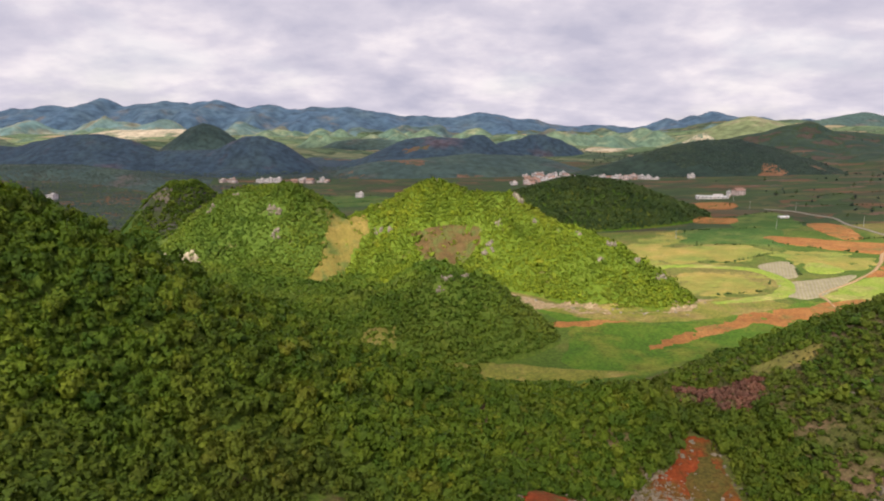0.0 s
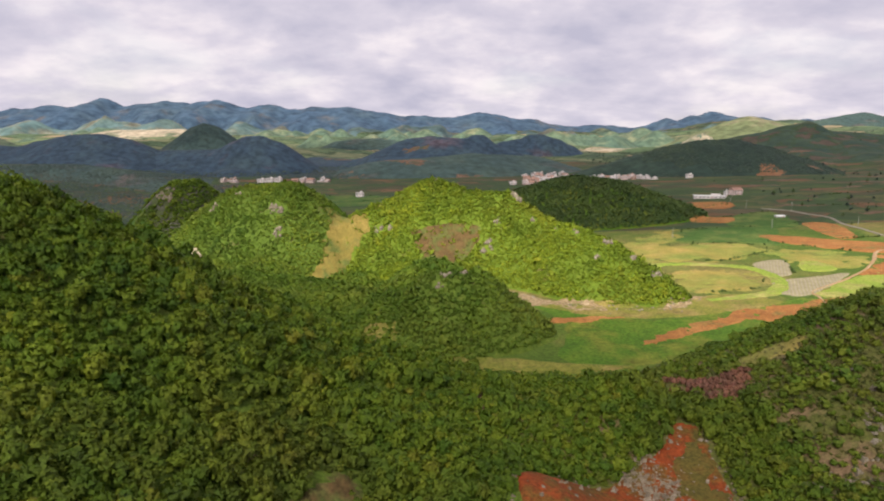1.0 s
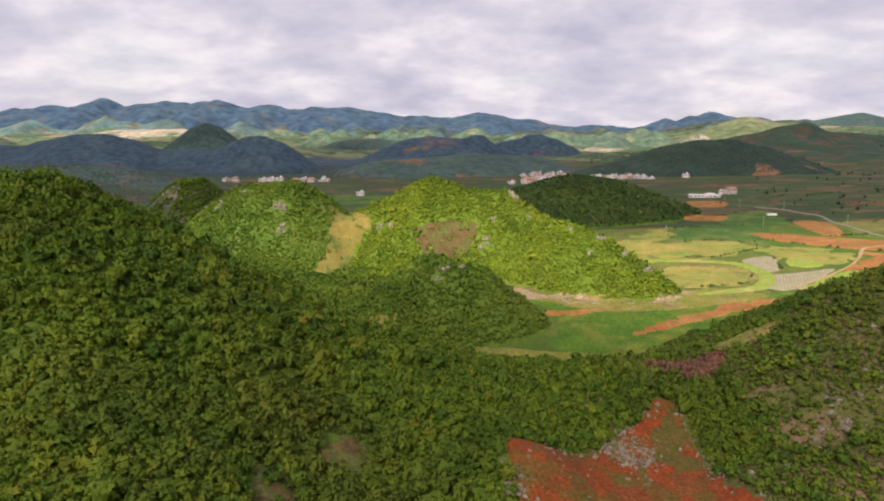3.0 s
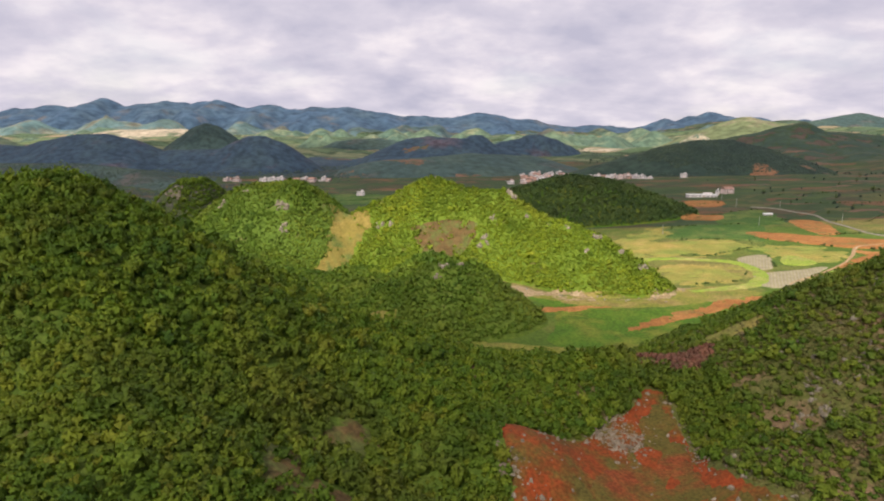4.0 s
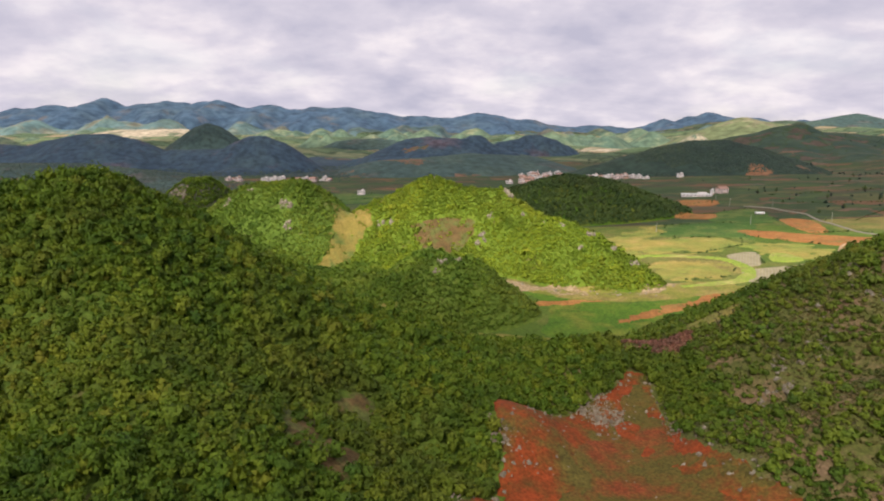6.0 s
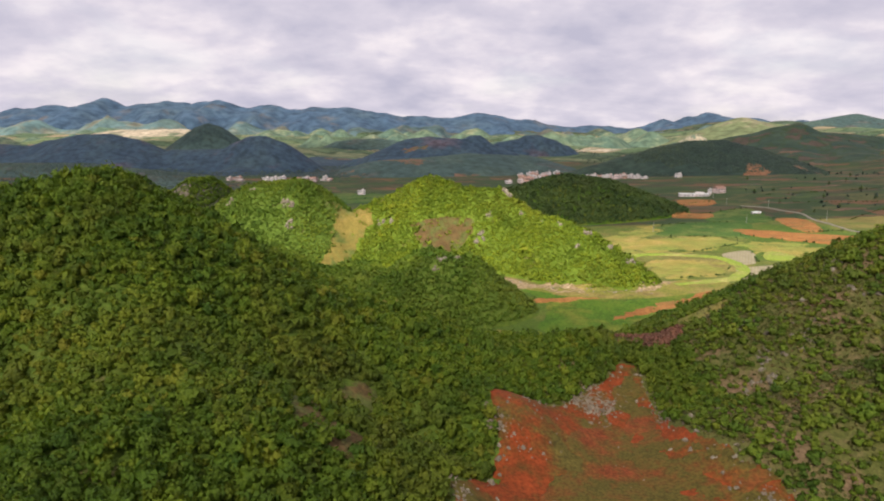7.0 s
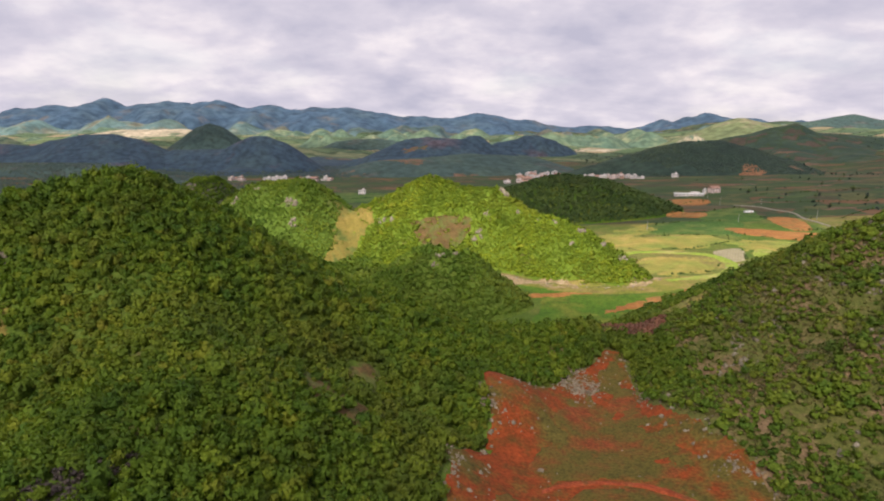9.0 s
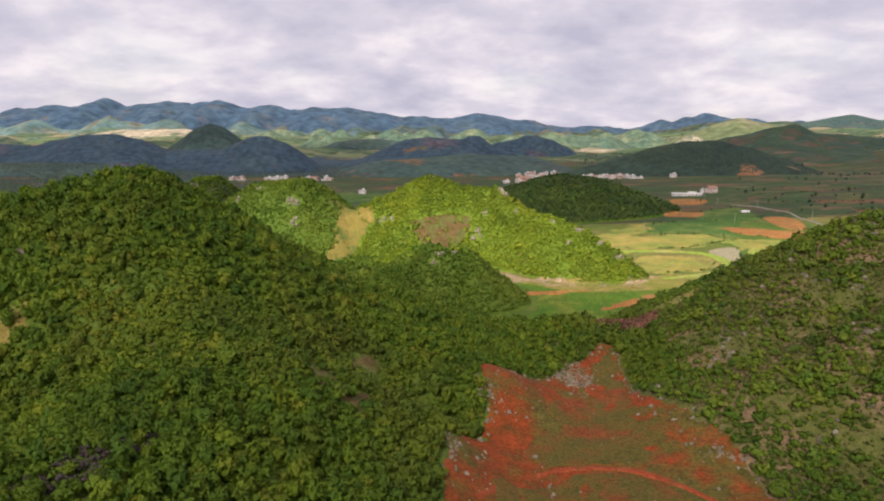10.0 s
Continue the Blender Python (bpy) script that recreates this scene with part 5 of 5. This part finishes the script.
def rock_mesh(seed, flat=0.7, sub=2, mat=None):
    rng = random.Random(seed)
    bm = bmesh.new()
    bmesh.ops.create_icosphere(bm, subdivisions=sub, radius=1.0)
    cuts = [(Vector((rng.uniform(-1, 1), rng.uniform(-1, 1), rng.uniform(-0.4, 1))).normalized(), rng.uniform(0.45, 0.8)) for _ in range(7)]
    off = Vector((seed * 3.1, seed * 1.7, 0))
    for v in bm.verts:
        for n, d in cuts:
            k = v.co.dot(n)
            if k > d:
                v.co -= n * (k - d)
        v.co *= 1 + 0.28 * noise.noise(v.co * 1.9 + off)
        v.co.z *= flat
    me = bpy.data.meshes.new("rock")
    bm.to_mesh(me)
    bm.free()
    me.materials.append(mat or M_ROCK)
    return me


ROCKS = [rock_mesh(k, 0.6 + 0.12 * (k % 5)) for k in range(8)]
M_TAN = surface_mat("tan_limestone", (0.18, 0.14, 0.095), (0.34, 0.28, 0.20), (0.50, 0.43, 0.33), 0.25, 1.5, rough=0.9, bump=0.8, bdist=0.2)
PALE_ROCKS = [rock_mesh(k + 20, 0.6 + 0.12 * (k % 5), mat=M_TAN) for k in range(8)]


def put_rock(x, y, size, rng, label, name="rock", group="", sink=0.25, tall=1.0, kinds=None):
    ob = new(name, (kinds or ROCKS)[rng.integers(0, 8)])
    z = at_ground(x, y)
    ob.matrix_world = pose(x, y, z + size * (0.5 - sink) * 0.6, rng.uniform(-15, 15), rng.uniform(-15, 15), rng.uniform(0, 360)) @ Matrix.Diagonal((size, size * rng.uniform(0.7, 1.2), size * tall, 1))
    return tagged(ob, label, "rock", group)


def strew_rocks():
    rng = np.random.default_rng(40)
    n = 0
    while n < 190:          # loose stones in the clearing, thick along its edges
        x, y = rng.uniform(0, 76), rng.uniform(30, 136)
        c = clearing(np.array([x]), np.array([y]))[0]
        edge = 0.22 * math.exp(-(c / 5.0) ** 2) + 0.9 * math.exp(-((x - 38) / 9) ** 2 - ((y - 104) / 9) ** 2) + 0.5 * math.exp(-((x - 14) / 9) ** 2 - ((y - 72) / 22) ** 2) + 0.6 * math.exp(-((x - 65) / 6) ** 2 - ((y - 78) / 10) ** 2) + 0.03
        if c > -1.5 and rng.uniform() < edge:
            put_rock(x, y, rng.uniform(0.32, 0.75) * (1.5 if rng.uniform() < 0.1 else 1), rng, "pale grey limestone stone on red earth", group="stones in the clearing")
            n += 1
    n = 0
    while n < 100:
        x, y = rng.uniform(60, 165), rng.uniform(50, 138)
        if on_hill(["near_east"], np.array([x]), np.array([y]))[0] and clearing(np.array([x]), np.array([y]))[0] < -1 and fbm(np.array([x]), np.array([y]), 26, 61)[0] < 0.02:
            put_rock(x, y, rng.uniform(0.4, 1.25), rng, "weathered grey limestone boulder on the slope", "boulder", "boulders on the slope")
            n += 1
    # ledges and outcrops on the ridge, the knolls and the dome
    for x, y, size in CRAGS + [(-238, 541, 5.5), (-246, 545, 5.0), (-236, 547, 4), (18, 288, 2.0), (-96, 76, 2.2), (-103, 85, 2.6), (-84, 42, 1.6)]:
        low = size > 4 and x < -150 and y < 440
        for _ in range(int(3 + 1.4 * size)):
            put_rock(x + rng.normal() * size * 0.55, y + rng.normal() * size * 0.4, size * rng.uniform(0.25, 0.5), rng, "pale tan limestone cliff at the foot of the dome" if low else "bare grey limestone outcrop among shrubs", "cliff_rock" if low else "rock_outcrop", "limestone outcrops", -0.05, rng.uniform(1.2, 1.9), PALE_ROCKS if low else None)


strew_rocks()


def strew_rubble():
    """Small stones past counting, in one mesh."""
    rng = np.random.default_rng(47)
    x, y = rng.uniform(-6, 80, 110000), rng.uniform(25, 138, 110000)
    c = clearing(x, y)
    veins = np.clip(fbm(x, y, 13, 57, 4) * 2.4 - 0.15, 0, 1)
    want = 0.040 * np.exp(-(c / 4.5) ** 2) * (0.1 + 2.4 * veins) + 0.45 * np.exp(-((x - 44) / 6) ** 2 - ((y - 114) / 6) ** 2) + 0.26 * np.exp(-((x - 65) / 7) ** 2 - ((y - 78) / 12) ** 2) * veins * 2 + 0.09 * np.exp(-((x - 12) / 10) ** 2 - ((y - 74) / 22) ** 2) * veins * 2 + 0.002
    ok = (c > -2.5) & (rng.uniform(size=len(x)) < want)
    x, y = x[ok], y[ok]
    n = len(x)
    b = np.array([[-1, -1, -0.6], [1, -1, -0.6], [1, 1, -0.6], [-1, 1, -0.6], [-0.55, -0.6, 0.7], [0.6, -0.5, 0.8], [0.5, 0.6, 0.6], [-0.6, 0.5, 0.75]])
    f = np.array([[0, 1, 5, 4], [1, 2, 6, 5], [2, 3, 7, 6], [3, 0, 4, 7], [4, 5, 6, 7]])
    s = np.exp(rng.normal(-1.6, 0.45, n))
    V = b[None] * rng.uniform(0.65, 1.35, (n, 8, 3)) * s[:, None, None] * rng.uniform(0.5, 1.5, (n, 1, 3))
    t = rng.uniform(0, 6.28, n)[:, None]
    X = V[:, :, 0] * np.cos(t) - V[:, :, 1] * np.sin(t) + x[:, None]
    Y = V[:, :, 0] * np.sin(t) + V[:, :, 1] * np.cos(t) + y[:, None]
    Z = V[:, :, 2] + height(x, y)[:, None] + 0.3 + 0.2 * s[:, None]
    me = mesh_from("rubble", np.stack([X, Y, Z], -1).reshape(-1, 3), (f[None] + 8 * np.arange(n)[:, None, None]).reshape(-1, 4), M_PALE)
    tagged(new("rubble", me), "pale limestone rubble scattered over red earth", "stones", kind="stuff")
    x, y = rng.uniform(58, 175, 16000), rng.uniform(30, 145, 16000)
    ok = on_hill(["near_east"], x, y) & (clearing(x, y) < -1) & (fbm(x, y, 26, 61) < 0.06) & (rng.uniform(size=16000) < np.clip(0.06 + 1.5 * fbm(x, y, 9, 59, 4), 0.01, 1))
    x, y = x[ok], y[ok]
    n = len(x)
    s = np.clip(np.exp(rng.normal(-1.05, 0.45, n)), 0.1, 0.75)
    V = b[None] * rng.uniform(0.65, 1.35, (n, 8, 3)) * s[:, None, None] * rng.uniform(0.6, 1.3, (n, 1, 3))
    Z = V[:, :, 2] + height(x, y)[:, None] + 0.2 * s[:, None]
    me = mesh_from("slope_stones", np.stack([V[:, :, 0] + x[:, None], V[:, :, 1] + y[:, None], Z], -1).reshape(-1, 3), (f[None] + 8 * np.arange(n)[:, None, None]).reshape(-1, 4), M_ROCK)
    tagged(new("slope_stones", me), "weathered grey stones lying among the slope shrubs", "stones", kind="stuff")


strew_rubble()


def strew_foot_stones():
    rng = np.random.default_rng(44)
    for k in range(60):
        t = rng.uniform(0, 1)
        x, y = 40 + 105 * t, np.interp(t, [0, 0.15, 0.3, 0.5, 0.75, 1], [352, 342, 328, 320, 320, 336])
        put_rock(x + rng.normal() * 3.5, float(y) + rng.normal() * 3.0, rng.uniform(0.4, 1.3), rng, "pale limestone block at the foot of the ridge", "stone_block", "stones below the ridge")


strew_foot_stones()


def build_shrub(seed):
    """A single shrub: stem with limbs, and a leafy crown."""
    rng = np.random.default_rng(seed)
    root = new("shrub")
    bm = bmesh.new()
    for k in range(4):
        a = k * 1.6 + seed
        m = Matrix.Rotation(a, 4, "Z") @ Matrix.Rotation(radians(0 if k == 0 else 28), 4, "X") @ Matrix.Translation((0, 0, 0.35))
        bmesh.ops.create_cone(bm, segments=5, radius1=0.08, radius2=0.03, depth=0.8, matrix=m)
    part("stem", bm, M_BARK, root)
    sq = rng.uniform(0.8, 1.1)
    q, nq = whole_crown(rng, 150, 0.32, sq, 5)
    crown = new("crown", mesh_from("crown", (q + np.array([0, 0, 0.75])).reshape(-1, 3), np.arange(len(q) * 3).reshape(-1, 3), M_LEAF_SLOPE))
    crown_tones(crown.data, [rng.uniform(0.2, 0.9)], [rng.uniform(0.1, 0.9)], len(q) * 3)
    soft_normals(crown.data, nq.reshape(-1, 3))
    crown.parent = root
    return tagged(root, "single leafy green shrub on the rocky slope", "shrub", "shrubs on the slope")


def plant_single_shrubs():
    rng = np.random.default_rng(50)
    kinds = [build_shrub(k) for k in range(4)]
    done = 0
    while done < 170:
        x, y = rng.uniform(62, 140), rng.uniform(45, 130)
        if not on_hill(["near_east"], np.array([x]), np.array([y]))[0] or clearing(np.array([x]), np.array([y]))[0] > -1 or fbm(np.array([x]), np.array([y]), 26, 61)[0] > 0.1:
            continue
        r = rng.uniform(0.5, 1.1)
        m = pose(x, y, at_ground(x, y) - 0.1, 0, 0, rng.uniform(0, 360)) @ Matrix.Scale(r, 4)
        if done < 4:
            kinds[done].matrix_world = m
        else:
            c = copy_thing(kinds[done % 4], pose(0, 0, 0))
            c.matrix_world = m
        done += 1


plant_single_shrubs()


def build_tree():
    """A lone field tree: tapered trunk, limbs, and an uneven crown of leaf sprays."""
    rng = np.random.default_rng(77)
    root = new("tree")
    bm = bmesh.new()
    bmesh.ops.create_cone(bm, segments=8, radius1=0.28, radius2=0.12, depth=3.2, matrix=Matrix.Translation((0, 0, 1.6)))
    part("trunk", bm, M_BARK, root)
    bm = bmesh.new()
    for k in range(5):
        m = Matrix.Translation((0, 0, 2.4 + 0.2 * k)) @ Matrix.Rotation(k * 1.3, 4, "Z") @ Matrix.Rotation(radians(45), 4, "X") @ Matrix.Translation((0, 0, 0.8))
        bmesh.ops.create_cone(bm, segments=5, radius1=0.10, radius2=0.03, depth=1.8, matrix=m)
    part("limbs", bm, M_BARK, root)
    qs, ns = [], []
    for k in range(7):
        c = np.array([rng.normal() * 0.9, rng.normal() * 0.9, 3.9 + rng.normal() * 0.7])
        s = rng.uniform(0.9, 1.5)
        q, nq = whole_crown(rng, 60, 0.38, 0.85)
        qs.append(q * s + c)
        ns.append(nq)
    q = np.concatenate(qs)
    crown = new("crown", mesh_from("crown", q.reshape(-1, 3), np.arange(len(q) * 3).reshape(-1, 3), M_LEAF_DARK))
    crown_tones(crown.data, [0.45], [0.4], len(q) * 3)
    soft_normals(crown.data, np.concatenate(ns).reshape(-1, 3))
    crown.parent = root
    return tagged(root, "dark green round tree standing alone in the fields", "tree", "field trees")


def plant_trees():
    first = build_tree()
    for k, (x, y, s) in enumerate(((372, 560, 1.0), (205, 500, 0.9), (400, 690, 1.3), (440, 640, 1.4), (470, 720, 1.5), (520, 700, 1.3), (560, 860, 1.6), (610, 900, 1.7), (330, 720, 1.0), (310, 640, 0.9), (395, 610, 1.2), (250, 470, 0.7),
                                   (480, 560, 1.3), (540, 620, 1.5), (425, 800, 1.6), (455, 810, 1.6), (290, 790, 1.6), (276, 800, 1.7), (500, 980, 2.0), (680, 1000, 2.0))):
        m = pose(x, y, at_ground(x, y) - 0.1, 0, 0, 70 * k) @ Matrix.Scale(0.62 * s, 4)
        if k == 0:
            first.matrix_world = m
        else:
            copy_thing(first, pose(0, 0, 0)).matrix_world = m


plant_trees()


# ------------------------------------------------------------------ village
def plain_mat(name, col, rough=0.85, n=0.6):
    return surface_mat(name, tuple(c * 0.8 for c in col), col, tuple(min(1, c * 1.12) for c in col), 0.15, n, rough=rough, bump=0.15, bdist=0.05)


M_WHITE = plain_mat("white_plaster", (0.58, 0.53, 0.53))
M_PINK = plain_mat("pink_plaster", (0.52, 0.41, 0.39))
M_BRICK = plain_mat("red_brick_wall", (0.38, 0.25, 0.20))
M_ROOF = plain_mat("grey_concrete_roof", (0.45, 0.42, 0.41))
M_TILE = plain_mat("red_tile_roof", (0.33, 0.20, 0.16))
M_METAL = plain_mat("pale_sheet_roof", (0.70, 0.70, 0.70), 0.5)
M_GLASS = plain_mat("dark_window_glass", (0.05, 0.06, 0.07), 0.15)
M_POLE = plain_mat("concrete_pole", (0.30, 0.30, 0.27))


def house(x, y, w, d, h, turn, wall_mat, roof_mat, label, gable=False, storeys=2, bays=3, name="house", group="village houses"):
    root = new(name)
    part("wall", box_bm(w, d, h + 1.5, z=-1.5), wall_mat, root)
    if gable:
        bm = bmesh.new()
        e, r = 0.5, 0.28 * d
        pts = [(-w / 2 - e, -d / 2 - e, h), (w / 2 + e, -d / 2 - e, h), (w / 2 + e, d / 2 + e, h), (-w / 2 - e, d / 2 + e, h), (-w / 2 - e, 0, h + r), (w / 2 + e, 0, h + r)]
        vs = [bm.verts.new(p) for p in pts]
        for f in ((0, 1, 5, 4), (2, 3, 4, 5), (0, 4, 3), (1, 2, 5), (3, 2, 1, 0)):
            bm.faces.new([vs[k] for k in f])
        part("roof", bm, roof_mat, root)
    else:
        part("roof", box_bm(w + 0.8, d + 0.8, 0.35, z=h), roof_mat, root)
        part("stair_tower", box_bm(w * 0.3, d * 0.35, 2.2, x=w * 0.2, y=d * 0.1, z=h + 0.354), wall_mat, root)
    sh = h / storeys
    for k in range(storeys):
        for b in range(bays):
            bx = (b + 0.5) / bays * w - w / 2
            if k == 0 and b == bays // 2:
                part("door", box_bm(1.3, 0.16, 2.1, x=bx, y=-d / 2, z=0.05), M_BRICK, root)
            else:
                part("window", box_bm(min(1.6, w / bays * 0.55), 0.14, sh * 0.45, x=bx, y=-d / 2, z=k * sh + sh * 0.32), M_GLASS, root)
    root.matrix_world = pose(x, y, at_ground(x, y), 0, 0, turn)
    return tagged(root, label, "house" if name == "house" else "building", group)


def build_village():
    rng = np.random.default_rng(60)
    walls = [(M_PINK, "pink"), (M_WHITE, "white"), (M_PINK, "pink"), (M_BRICK, "red brick")]

    def cluster(x0, x1, y0, y1, n):
        placed = []
        tries = 0
        while len(placed) < n and tries < 2000:
            tries += 1
            x, y = rng.uniform(x0, x1), rng.uniform(y0, y1)
            if any(math.hypot(x - a, y - b) < 9.5 for a, b in placed):
                continue
            placed.append((x, y))
            wm, word = walls[rng.integers(0, 4)]
            g = rng.uniform() < 0.35
            st = int(rng.integers(1, 3))
            house(x, y, rng.uniform(8, 13), rng.uniform(7, 10), 2.9 * st, rng.uniform(-25, 25), wm, M_TILE if g else M_ROOF,
                  f"{word} village house with {'red tiled gable' if g else 'flat grey'} roof", g, st, 3)

    cluster(150, 222, 1075, 1180, 26)
    cluster(165, 258, 1180, 1300, 22)
    cluster(272, 385, 1110, 1178, 20)
    cluster(118, 150, 1075, 1105, 5)
    cluster(-266, -205, 1105, 1165, 10)
    cluster(-392, -358, 1112, 1150, 5)
    house(205, 1088, 70, 10, 4.5, -2, M_WHITE, M_METAL, "long low white building with pale sheet roof", False, 1, 9, "long_building", "")
    for k, (w, h) in enumerate(((13, 5.5), (14, 7.0), (13, 7.5))):
        house(-324 + 15.2 * k, 1130, w, 12, h, 3, M_WHITE, M_ROOF, "white flat-roofed apartment block above the trees", False, 3, 4, "apartment_block", "apartment blocks")
    house(-116, 886, 11, 8, 6.0, 8, M_WHITE, M_ROOF, "lone pale flat-roofed building among fields", False, 2, 3, "farm_building", "")
    house(342, 798, 38, 9, 3.2, -12, M_WHITE, M_METAL, "long white shed with a pale sheet roof", False, 1, 8, "long_shed", "")
    house(388, 826, 14, 10, 6.5, 20, M_PINK, M_TILE, "pink farmhouse with a red gable roof", True, 2, 3)
    house(369, 812, 4, 4, 6.5, 0, M_WHITE, M_ROOF, "small white house between farm buildings", False, 2, 2)
    house(340, 623, 9, 4, 1.5, 6, M_WHITE, M_METAL, "low white greenhouse shed standing in a green field", True, 1, 2, "field_shed", "")
    for x, y in ((440, 1120), (-520, 840)):
        house(x, y, 11, 9, 6.5, rng.uniform(-20, 20), M_WHITE, M_ROOF, "small white house on the wooded slope", False, 2, 3)


build_village()


def build_pole():
    root = new("utility_pole")
    bm = bmesh.new()
    bmesh.ops.create_cone(bm, segments=8, radius1=0.22, radius2=0.14, depth=9.5, matrix=Matrix.Translation((0, 0, 4.55)))
    part("pole", bm, M_POLE, root)
    arm = part("crossarm", box_bm(2.2, 0.14, 0.14, z=8.6), M_POLE, root)
    for k in (-0.9, 0, 0.9):
        bm = bmesh.new()
        bmesh.ops.create_cone(bm, segments=6, radius1=0.08, radius2=0.05, depth=0.3, matrix=Matrix.Translation((k, 0, 8.89)))
        part("insulator", bm, M_WHITE, arm)
    return tagged(root, "pale concrete utility pole beside the fields", "pole", "utility poles")


def place_poles():
    first = build_pole()
    for k, (x, y) in enumerate(((338, 690), (372, 660), (378, 560), (300, 560), (200, 532), (420, 520), (352, 760))):
        m = pose(x, y, at_ground(x, y) - 0.05, 0, 0, 30 + 12 * k)
        if k == 0:
            first.matrix_world = m
        else:
            copy_thing(first, m)


place_poles()
